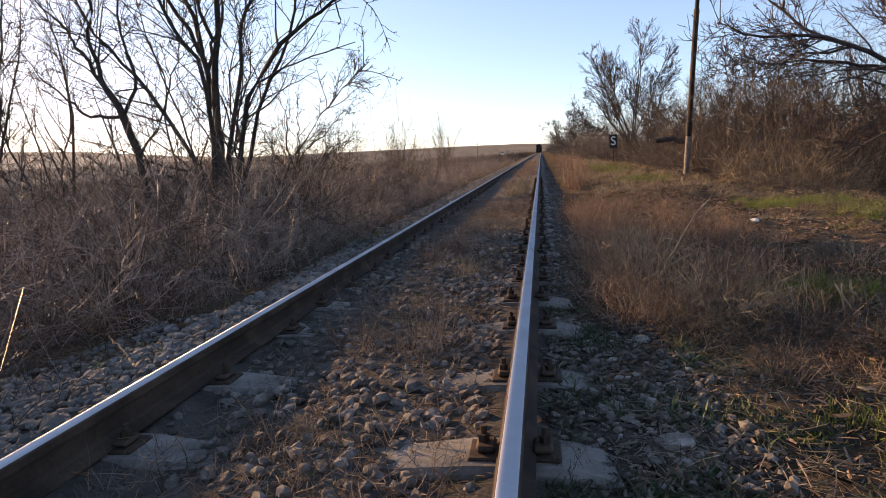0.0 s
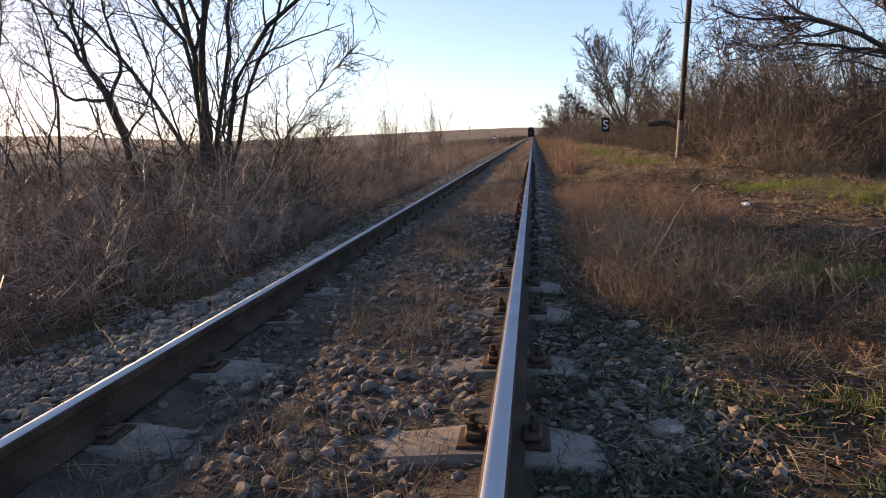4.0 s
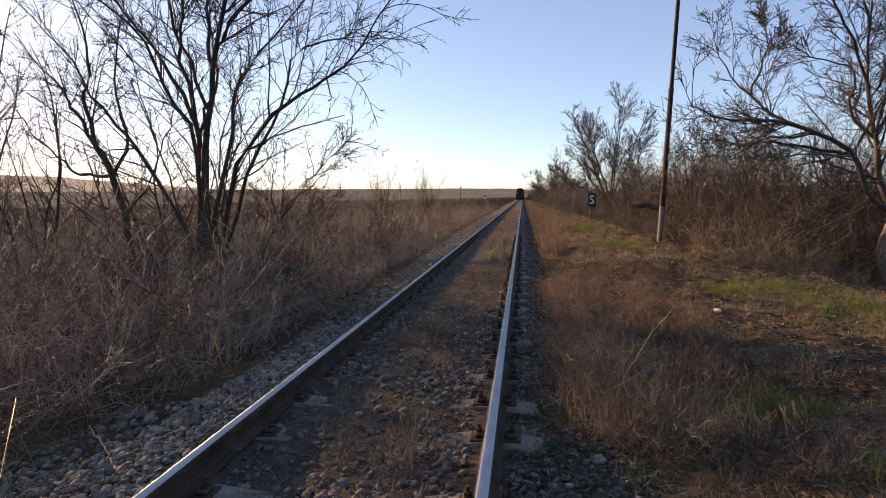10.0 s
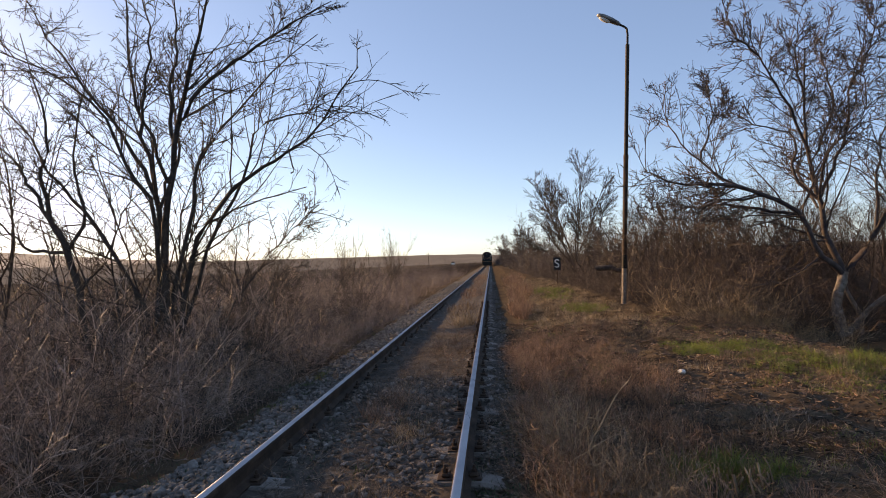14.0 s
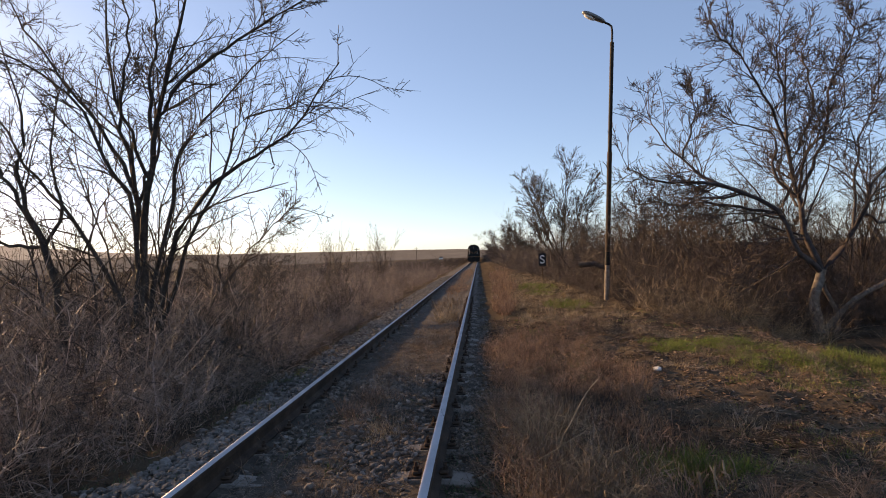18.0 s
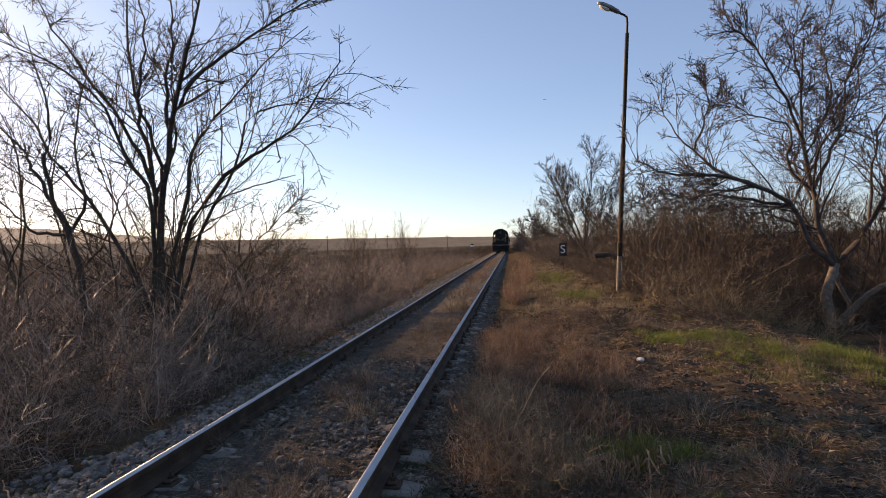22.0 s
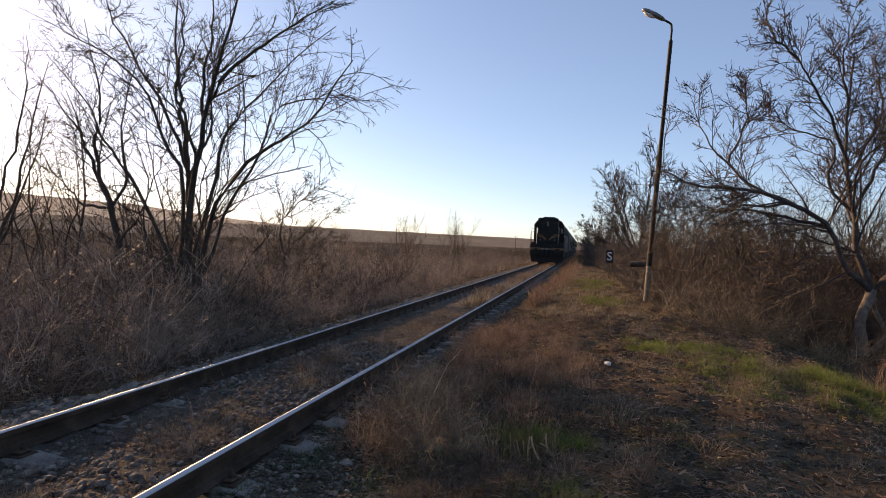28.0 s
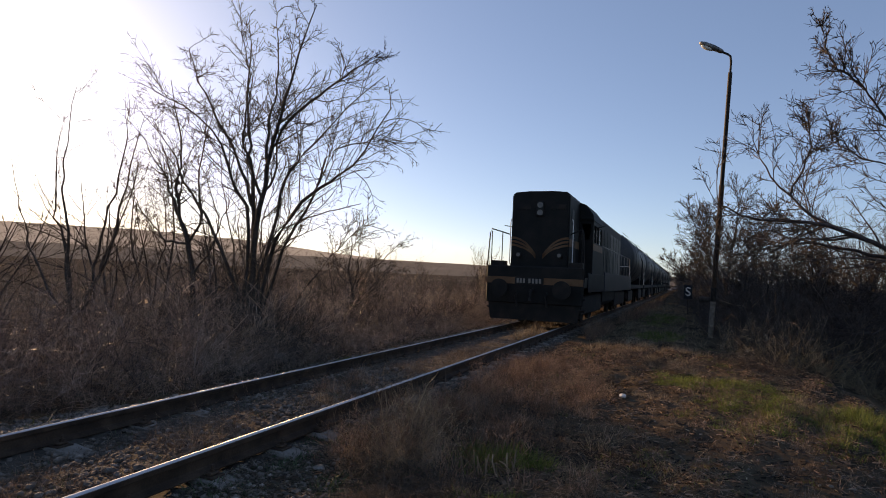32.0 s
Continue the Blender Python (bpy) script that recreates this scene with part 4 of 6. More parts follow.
# ---- between the rails ----
x, y = _r.uniform(-0.64, 0.64, 18000), 1.2 + 40 * _r.uniform(0, 1, 18000) ** 1.9
tuft_field("dry_weeds", "thin grey-brown weeds between the rails", x, y, 0.10, M_GREY_WEED, 70, 0.0035, 0.9, gap=-0.3)
x, y = _r.uniform(-0.62, 0.62, 9000), 1.2 + 12 * _r.uniform(0, 1, 9000) ** 1.5
litter("straw_litter", "dead brown stalks between the rails", x, y, 0.10, M_GREY_WEED, 83, 0.003)
x, y = _r.uniform(-0.6, 0.6, 1300), 1.7 + 14 * _r.uniform(0, 1, 1300) ** 1.4
ok = clumping(x, y, 1) > -0.05
thicket("dead_weeds", "branching dead brown weeds between the sleepers", x[ok], y[ok], 0.2, 0.8, M_RUSSET, 84, 9, 0.0018, 4, "weed")
x, y = _r.uniform(-0.55, 0.6, 700), 1.5 + 9 * _r.uniform(0, 1, 700) ** 1.3
ok = clumping(x, y, 3) > 0
thicket("dead_weeds", "branching grey-brown weeds between the rails", x[ok], y[ok], 0.22, 0.8, M_GREY_WEED, 85, 9, 0.0019, 4, "weed")
for k, (cx, cy, rx, ry, h, n, m) in enumerate(((0.14, 3.75, 0.30, 0.5, 0.24, 650, M_GREY_WEED), (-0.02, 6.4, 0.32, 0.5, 0.24, 900, M_RUSSET), (0.26, 5.4, 0.22, 0.35, 0.18, 400, M_STRAW),
                                               (-0.05, 2.35, 0.40, 0.35, 0.13, 320, M_GREY_WEED), (0.05, 7.5, 0.45, 0.9, 0.22, 900, M_GREY_WEED), (0.25, 10.5, 0.35, 1.0, 0.26, 800, M_GREY_WEED),
                                               (0.3, 14.5, 0.25, 0.9, 0.34, 700, M_STRAW), (0.1, 19, 0.5, 2.5, 0.25, 900, M_GREY_WEED), (0.1, 28, 0.5, 5, 0.25, 1200, M_RUSSET), (0.1, 50, 0.5, 18, 0.3, 2200, M_RUSSET))):
    tuft_field("weed_clump", "clump of dry weeds between the rails", *patch(n, cx, cy, rx, ry), h, m, 71 + k, 0.0045 if cy < 12 else 0.012, 0.45)
x, y = _r.uniform(-0.64, 0.64, 7000), _r.uniform(1.2, 7, 7000)
tuft_field("low_herbs", "small dark green herbs between the sleepers", x, y, 0.045, M_DARK_LEAF, 82, 0.008, 1.0, 2, gap=-0.3)

# ---- right of the track ----
x, y = 0.84 + 1.2 * _r.uniform(0, 1, 24000) ** 1.2, 0.7 + 5.6 * _r.uniform(0, 1, 24000)
tuft_field("low_herbs", "low dark green herbs beside the rail", x, y, 0.04, M_DARK_LEAF, 90, 0.010, 1.0, 2, gap=-1.5)
x, y = 0.95 + 5.6 * _r.uniform(0, 1, 9000), 1.0 + 13 * _r.uniform(0, 1, 9000) ** 1.3
litter("straw_litter", "dead grey-brown stalks strewn on the ground", x, y, 0.11, M_GREY_WEED, 91, 0.0035)
x, y = 1.1 + 5.6 * _r.uniform(0, 1, 3000), 1.0 + 13 * _r.uniform(0, 1, 3000) ** 1.2
litter("straw_litter", "pale dead straw strewn on the ground", x, y, 0.09, M_STRAW, 92, 0.003)
x, y = 1.0 + 5.4 * _r.uniform(0, 1, 11000), 1.0 + 15 * _r.uniform(0, 1, 11000)
ok = ~((np.abs(x - 3.0 - 0.03 * y) < 0.28) & (y > 5.5))
x, y = x[ok], y[ok]
tuft_field("short_grass", "short dry grass over the clearing", x, y, 0.045, M_GREY_WEED, 93, 0.004, 1.1, 2)
for k, (cx, cy, rx, ry, h, n, m) in enumerate(((1.55, 5.1, 0.40, 1.2, 0.19, 520, M_RUSSET), (1.75, 7.4, 0.5, 1.6, 0.19, 600, M_RUSSET), (1.75, 4.4, 0.30, 0.4, 0.17, 260, M_STRAW), (2.3, 5.9, 0.6, 0.8, 0.22, 1500, M_GREY_WEED),
                                               (2.6, 3.3, 0.6, 0.5, 0.07, 700, M_GREY_WEED), (2.1, 3.4, 0.3, 0.4, 0.08, 500, M_RUSSET), (1.9, 10.5, 0.4, 1.5, 0.3, 1500, M_RUSSET), (1.75, 17.5, 0.30, 2.4, 0.40, 2200, M_RUSSET),
                                               (2.7, 8.3, 0.5, 0.6, 0.12, 900, M_STRAW), (3.9, 8.2, 0.7, 0.5, 0.12, 1100, M_STRAW), (3.4, 11.5, 0.7, 0.6, 0.18, 1000, M_STRAW), (3.0, 2.2, 0.5, 0.4, 0.06, 600, M_STRAW),
                                               (6.9, 8.6, 0.5, 0.5, 0.75, 900, M_RUSSET), (2.1, 25, 0.5, 4, 0.5, 1600, M_RUSSET), (2.3, 38, 0.6, 8, 0.6, 1800, M_RUSSET))):
    tuft_field("dry_grass_clump", "clump of dry russet grass beside the track" if m is M_RUSSET else "clump of dry pale grass in the clearing", *patch(n, cx, cy, rx, ry), h, m, 100 + k, 0.0042 if cy < 12 else 0.012, 0.35 if cy > 12 else 0.6)
for k, (cx, cy, rx, ry, h, n) in enumerate(((2.5, 4.6, 0.45, 0.36, 0.12, 150), (2.75, 3.6, 0.3, 0.3, 0.08, 24), (3.85, 9.1, 0.3, 0.3, 0.11, 45), (5.3, 8.3, 1.2, 0.8, 0.10, 300), (4.9, 7.2, 1.1, 0.7, 0.07, 130), (4.5, 9.6, 1.0, 0.5, 0.11, 180), (6.6, 8.8, 1.0, 0.9, 0.17, 320), (3.4, 16.5, 0.55, 1.4, 0.11, 110),
                                            (3.3, 23, 0.7, 3.5, 0.14, 140), (6.2, 7.0, 0.9, 0.9, 0.11, 130), (1.9, 2.9, 0.3, 0.4, 0.06, 26), (3.6, 5.0, 0.9, 0.5, 0.05, 40), (2.2, 4.3, 0.5, 0.3, 0.06, 26))):
    tussocks("grass_patch", "patch of fresh green grass in the clearing", *patch(int(n * 1.7), cx, cy, rx, ry), h, M_GRASS, 120 + k, 26, 0.085, 0.0055 if cy < 12 else 0.011)
x, y = 1.15 + 3.2 * _r.uniform(0, 1, 12000), 1.1 + 4.2 * _r.uniform(0, 1, 12000)
litter("straw_litter", "fine matted dead grass lying on the soil", x, y, 0.085, M_GREY_WEED, 94, 0.0026)
x, y = 1.5 + 2.8 * _r.uniform(0, 1, 2200), 1.1 + 3.6 * _r.uniform(0, 1, 2200)
litter("straw_litter", "fine pale straw lying on the soil", x, y, 0.10, M_STRAW, 95, 0.0024)
# leafy creepers and crumbs over the stones beside the rail
x, y = 0.86 + 0.95 * _r.uniform(0, 1, 12000), 0.9 + 4.0 * _r.uniform(0, 1, 12000)
tuft_field("low_herbs", "broad-leaved dark green herbs creeping over the stones", x, y, 0.055, M_DARK_LEAF, 99, 0.016, 1.2, 2, gap=-0.12)
x, y = 0.85 + 0.7 * _r.uniform(0, 1, 5000), 0.9 + 5.5 * _r.uniform(0, 1, 5000)
litter("leaf_litter", "grey-brown crumbled leaves between the stones", x, y, 0.05, M_GREY_WEED, 89, 0.011)
x, y = 0.85 + 0.6 * _r.uniform(0, 1, 260), 1.2 + 6 * _r.uniform(0, 1, 260)
thicket("dead_weeds", "thin dead weeds standing beside the rail", x, y, 0.17, 0.7, M_FIELD_WEED, 88, 8, 0.0018, 4, "weed")
# crumbled leaves and stem bits over the soil
x, y = 1.15 + 5.6 * _r.uniform(0, 1, 15000), 1.1 + 13 * _r.uniform(0, 1, 15000) ** 1.4
litter("leaf_litter", "dark crumbled leaf litter on the soil", x, y, 0.055, M_FIELD_WEED, 96, 0.014)
x, y = 1.15 + 5.6 * _r.uniform(0, 1, 9000), 1.1 + 13 * _r.uniform(0, 1, 9000) ** 1.4
litter("leaf_litter", "russet crumbled leaf litter on the soil", x, y, 0.06, M_RUSSET, 97, 0.011)
x, y = 1.15 + 5.6 * _r.uniform(0, 1, 2500), 1.1 + 13 * _r.uniform(0, 1, 2500) ** 1.4
litter("leaf_litter", "pale bits of straw on the soil", x, y, 0.05, M_STRAW, 98, 0.009)
# upright dead stalks and cut stubs
x, y = patch(34, 1.75, 4.6, 0.35, 0.5)
thicket("dead_stalks", "upright dead weed stalks beside the rail", x, y, 0.42, 0.2, M_STRAW, 140, 2, 0.004, 4, "weed")
x, y = 1.25 + 1.4 * _r.uniform(0, 1, 620) ** 1.2, 3.8 + 6.0 * _r.uniform(0, 1, 620)
ok = np.sin(3.1 * x + 2.3 * y) * np.sin(2.2 * y - 1.7 * x) > -0.15
thicket("dead_weeds", "tangled dark branching dead weeds beside the rail", x[ok], y[ok], 0.27, 0.6, M_RUSSET, 144, 9, 0.0022, 4, "weed")
for k, (cx, cy, rx, ry, h, n, m) in enumerate(((1.45, 5.6, 0.35, 1.6, 0.30, 420, M_RUSSET), (1.9, 4.15, 0.34, 0.24, 0.24, 240, M_GREY_WEED), (1.5, 5.2, 0.26, 0.4, 0.36, 200, M_STRAW), (3.3, 4.0, 0.12, 0.12, 0.42, 60, M_RUSSET), (1.75, 4.3, 0.40, 0.7, 0.28, 300, M_STRAW), (1.6, 8.5, 0.45, 2.0, 0.28, 420, M_RUSSET), (2.3, 6.2, 0.6, 1.4, 0.22, 480, M_FIELD_WEED),
                                               (2.2, 3.6, 0.55, 0.5, 0.17, 380, M_FIELD_WEED), (3.0, 5.2, 0.8, 0.6, 0.15, 380, M_FIELD_WEED), (2.5, 8.2, 0.5, 1.0, 0.20, 300, M_RUSSET), (3.3, 3.2, 0.7, 0.6, 0.10, 340, M_RUSSET),
                                               (4.3, 5.6, 0.8, 0.8, 0.10, 260, M_RUSSET), (4.0, 11.5, 1.2, 1.0, 0.20, 420, M_FIELD_WEED), (2.7, 11.5, 0.6, 1.2, 0.22, 300, M_RUSSET), (5.4, 12.2, 0.9, 0.7, 0.25, 380, M_FIELD_WEED), (5.1, 8.2, 1.3, 0.9, 0.16, 260, M_FIELD_WEED), (4.3, 8.6, 0.7, 0.4, 0.14, 160, M_RUSSET), (4.6, 7.0, 1.0, 0.6, 0.12, 260, M_RUSSET))):
    thicket("dead_weeds", "branching tangle of dark dead weeds" if m is M_FIELD_WEED else "branching tangle of dry russet weeds", *patch(n, cx, cy, rx, ry), h, 0.75, m, 230 + k, 9, 0.0019, 4, "weed")
x, y = 4.7 + 3.6 * _r.uniform(0, 1, 650), 13.0 + 2.0 * _r.uniform(0, 1, 650)
thicket("arching_canes", "pale arching dead canes at the foot of the hedge", x, y, 0.95, 1.1, M_STRAW, 145, 5, 0.0045, 6, "brush")
x, y = patch(26, 2.55, 4.28, 0.28, 0.12)
thicket("cut_stalks", "stubs of cut pale stalks in the grass", x, y, 0.15, 0.07, M_STRAW, 141, 0, 0.0062, 3, "weed", even=1.0, tip=0.85)
x, y = patch(40, 2.35, 5.0, 0.35, 0.25)
thicket("dead_stalks", "dark dead weed stalks in the grass", x, y, 0.30, 0.4, M_RUSSET, 142, 3, 0.005, 3, "weed")
x, y = patch(40, 2.5, 4.9, 0.28, 0.2)
thicket("dead_stalks", "reddish dead dock stalks", x, y, 0.26, 0.2, M_RUSSET, 143, 3, 0.008, 3, "weed")

# uneven tussocks over the clearing
def clearing(n, keep, tall):
    x, y = 1.15 + 5.4 * _r.uniform(0, 1, n), 1.2 + 13.5 * _r.uniform(0, 1, n) ** 1.25
    v = np.sin(1.3 * x + 0.8 * y + keep) * np.sin(0.9 * y - 1.1 * x + 2 * keep) + 0.5 * np.sin(2.7 * x + 1.9 * y + 3 * keep)
    ok = (v + _r.normal(size=n) * 0.3 > 0.1) & ~((np.abs(x - 3.0 - 0.03 * y) < 0.30) & (y > 6.5))
    return x[ok], y[ok], tall * np.clip((y[ok] - 1.6) / 4.5, 0.3, 1)


tussocks("tussocks", "grey-brown tussocks of dead grass in the clearing", *clearing(2400, 0.0, 0.11), M_GREY_WEED, 200, 20, 0.07, 0.0042)
tussocks("tussocks", "russet tussocks of dead grass in the clearing", *clearing(1200, 1.3, 0.12), M_RUSSET, 201, 20, 0.08, 0.0042)
tussocks("tussocks", "straw-coloured tussocks of dead grass in the clearing", *clearing(450, 2.4, 0.11), M_STRAW, 202, 18, 0.07, 0.0040)
tussocks("tussocks", "green tufts of grass among the dead grass", *clearing(900, 4.1, 0.07), M_GRASS, 203, 20, 0.06, 0.005)
x, y = 3.0 + 2.6 * _r.uniform(0, 1, 1500), 13 + 26 * _r.uniform(0, 1, 1500) ** 1.3
x = np.where(x > 4.4, x - 2.4, x)
tussocks("tussocks", "dry tussocks along the path", x, y, 0.14, M_STRAW, 204, 24, 0.10, 0.010)
for k, (cx, cy, rx, ry, n, m) in enumerate(((1.5, 4.6, 0.35, 1.0, 70, M_RUSSET), (1.65, 7.0, 0.4, 1.6, 90, M_RUSSET), (2.25, 5.9, 0.5, 0.7, 60, M_GREY_WEED), (2.0, 3.6, 0.45, 0.5, 50, M_GREY_WEED), (2.5, 6.9, 0.6, 0.6, 50, M_RUSSET), (1.75, 10.5, 0.4, 2.0, 70, M_RUSSET))):
    tussocks("weed_bank", "bank of tangled dry weeds beside the rail", *patch(n, cx, cy, rx, ry), 0.17 if cy > 4 else 0.09, m, 210 + k, 40, 0.10, 0.004)

x, y = 1.3 + 1.7 * _r.uniform(0, 1, 60) ** 1.3, 3.9 + 6.5 * _r.uniform(0, 1, 60)
tussocks("weed_mounds", "rounded russet mounds of dry weeds beside the rail", x, y, 0.25, M_RUSSET, 220, 170, 0.15, 0.0042)
x, y = 1.5 + 4.2 * _r.uniform(0, 1, 70), 3.2 + 7.5 * _r.uniform(0, 1, 70)
ok = ~((np.abs(x - 3.0 - 0.03 * y) < 0.4) & (y > 6))
tussocks("weed_mounds", "grey-brown mounds of dead weeds in the clearing", x[ok], y[ok], 0.18, M_GREY_WEED, 221, 130, 0.16, 0.0042)
x, y = 2.0 + 4.0 * _r.uniform(0, 1, 36), 3.6 + 7.5 * _r.uniform(0, 1, 36)
tussocks("weed_mounds", "pale mounds of dry grass in the clearing", x, y, 0.13, M_STRAW, 222, 110, 0.15, 0.004)

# behind the start
x, y = -(1.7 + 8 * _r.uniform(0, 1, 1800) ** 1.3), -7 + 9 * _r.uniform(0, 1, 1800)
thicket("brushwood", "bare brown brush beside the track", x, y, np.clip(0.3 + 0.4 * (-x - 1.6), 0.3, 1.4), 0.7, M_BROWN_TWIG, 58, 4, 0.006, 4)
x, y = 1.0 + 9 * _r.uniform(0, 1, 1500), -7 + 8.5 * _r.uniform(0, 1, 1500)
tussocks("tussocks", "dry tussocks along the path", x, y, 0.13, M_GREY_WEED, 205, 18, 0.10, 0.008)
x, y = _r.uniform(-0.6, 0.6, 160), -7 + 8.5 * _r.uniform(0, 1, 160)
tussocks("tussocks", "dry weeds between the rails", x, y, 0.12, M_GREY_WEED, 206, 18, 0.10, 0.006)

# the hedge and its trees
def hedge_edge(y):
    return np.interp(y, [12, 14, 18, 26, 34, 60, 260], [6.3, 5.0, 4.5, 4.6, 4.3, 3.9, 3.6])


y = 12.5 + 18 * _r.uniform(0, 1, 5200)
x = hedge_edge(y) + 9.5 * _r.uniform(0, 1, 5200) ** 1.3
keep = ~((x > 6.0) & (x < 11) & (y < 15.0))
x, y = x[keep], y[keep]
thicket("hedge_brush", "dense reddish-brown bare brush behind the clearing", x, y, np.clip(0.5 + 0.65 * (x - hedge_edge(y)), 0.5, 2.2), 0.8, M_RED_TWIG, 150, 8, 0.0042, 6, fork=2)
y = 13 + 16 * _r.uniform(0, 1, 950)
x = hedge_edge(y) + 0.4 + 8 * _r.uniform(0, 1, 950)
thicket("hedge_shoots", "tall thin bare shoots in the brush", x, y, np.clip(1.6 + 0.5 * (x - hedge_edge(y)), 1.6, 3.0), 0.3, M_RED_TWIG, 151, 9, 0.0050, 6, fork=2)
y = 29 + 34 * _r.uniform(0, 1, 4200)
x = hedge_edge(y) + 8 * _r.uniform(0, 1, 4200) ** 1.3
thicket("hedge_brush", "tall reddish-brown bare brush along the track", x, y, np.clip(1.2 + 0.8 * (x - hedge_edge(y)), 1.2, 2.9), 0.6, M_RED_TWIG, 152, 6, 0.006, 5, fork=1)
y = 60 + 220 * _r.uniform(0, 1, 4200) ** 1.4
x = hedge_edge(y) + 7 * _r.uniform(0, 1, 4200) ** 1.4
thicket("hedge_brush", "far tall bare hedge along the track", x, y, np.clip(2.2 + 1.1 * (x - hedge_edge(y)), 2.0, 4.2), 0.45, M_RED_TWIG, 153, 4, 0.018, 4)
y = 12 + 70 * _r.uniform(0, 1, 4000)
x = 13 + 50 * _r.uniform(0, 1, 4000)
thicket("hedge_brush", "bare brush farther back", x, y, 1.6, 0.4, M_RED_TWIG, 154, 3, 0.014, 3)

limbed_tree("bare_tree", "spreading bare fruit tree with a pale forked trunk", (9.03, 15.07, -1.0),
            [(0.116, [(0.09, 0, -0.15), (0.0, 0, 0.4), (-0.06, 0, 0.95), (0.14, 0, 1.68)]), (0.051, [(0.51, 0.3, -0.2), (0.62, 0.3, 0.5), (0.34, 0.28, 1.2), (0.2, 0.1, 1.5)]),
             (0.058, [(0.12, -0.1, 0.3), (0.69, -0.26, 0.97), (1.47, -0.32, 1.4), (1.67, -0.38, 1.68)])],
            [(0.078, [(0.14, 0, 1.6), (-0.49, -0.15, 2.15), (-0.88, -0.3, 3.0), (-1.84, -0.45, 3.58), (-2.87, -0.6, 3.83), (-3.89, -0.75, 3.85), (-4.5, -0.9, 4.2)]),
             (0.042, [(-0.92, -0.25, 3.02), (-2.06, 0.13, 3.35), (-2.92, 0.47, 3.4), (-3.9, 0.8, 3.6)]),
             (0.041, [(-1.66, -0.42, 3.5), (-2.41, -0.15, 3.92), (-2.93, 0.1, 4.5), (-3.47, 0.35, 5.3), (-3.55, 0.6, 6.3)]),
             (0.085, [(0.14, 0, 1.6), (-0.15, 0.04, 2.58), (-0.3, 0.08, 3.45), (-0.41, 0.12, 4.5), (-0.43, 0.16, 5.64), (-0.37, 0.2, 7.0)]),
             (0.042, [(-0.3, 0.05, 3.4), (-0.76, 0.18, 4.0), (-0.6, 0.36, 4.7), (-0.7, 0.54, 5.1), (-1.42, 0.72, 5.4), (-2.0, 0.9, 5.9)]),
             (0.037, [(-0.4, 0.1, 4.5), (-1.16, -0.2, 6.0), (-1.69, -0.5, 6.7), (-2.04, -0.8, 7.2)]),
             (0.048, [(-0.28, 0.05, 3.4), (0.01, -0.15, 4.2), (0.19, -0.3, 4.8), (0.28, -0.45, 5.9), (0.68, -0.6, 7.0)]),
             (0.037, [(-0.38, 0.1, 4.3), (0.33, 0.33, 5.6), (0.27, 0.57, 6.9), (0.5, 0.8, 7.5)]),
             (0.075, [(0.14, 0, 1.6), (0.62, -0.08, 2.23), (1.07, -0.17, 3.0), (1.23, -0.25, 3.58), (1.95, -0.33, 4.4), (2.21, -0.42, 5.3), (2.32, -0.5, 6.7)]),
             (0.041, [(1.05, -0.17, 2.95), (1.78, 0.08, 2.7), (2.53, 0.35, 2.95), (3.71, 0.62, 3.2), (4.6, 0.9, 4.3)]),
             (0.037, [(0.83, -0.12, 2.6), (0.96, -0.08, 3.77), (1.24, 0.15, 4.74), (1.88, 0.37, 5.9), (2.09, 0.6, 7.0)]),
             (0.041, [(1.65, -0.38, 1.66), (2.31, -0.44, 1.65), (3.1, -0.5, 2.1), (3.6, -0.5, 2.8)]),
             (0.027, [(-0.17, 0.05, 2.41), (-0.86, 0.17, 2.45), (-1.39, 0.33, 2.06), (-2.2, 0.5, 1.4)]),
             (0.027, [(-0.42, -0.12, 2.06), (-1.35, -0.23, 1.5), (-2.1, -0.47, 1.45), (-3.0, -0.7, 1.0)]),
             (0.031, [(-1.6, -0.4, 3.5), (-2.82, -0.5, 3.42), (-3.55, -0.67, 3.05), (-4.6, -0.9, 3.15)]),
             (0.030, [(-0.42, 0.18, 5.8), (-0.6, 0.1, 6.9), (-0.4, 0, 8.1)]), (0.030, [(0.3, -0.45, 5.9), (0.9, -0.3, 6.9), (1.0, -0.2, 8.1)]), (0.028, [(2.2, -0.42, 5.3), (2.9, -0.2, 6.3), (3.2, 0, 7.3)]),
             (0.028, [(-1.69, -0.5, 6.7), (-2.3, -0.6, 7.3), (-2.5, -0.6, 8.1)]), (0.028, [(-2.9, 0.1, 4.5), (-2.5, 0.3, 5.6), (-2.6, 0.4, 6.8)]),
             (0.031, [(-0.3, 0.1, 3.2), (-0.2, 1.0, 4.2), (0.3, 1.8, 5.2), (0.2, 2.3, 6.3)]),
             (0.031, [(-0.3, 0, 3.4), (-0.6, -1.0, 4.3), (-0.2, -1.7, 5.0), (-0.4, -2.1, 6.1)])],
            [(20, 48, 0.35, 6, 0.03), (9, 46, 0.48, 5, 0.06), (4, 42, 0.55, 3, 0.1)], M_PALE_BARK, M_FRUIT_TWIG, 161, thin=0.0054, low=0.15, zigzag=0.13)
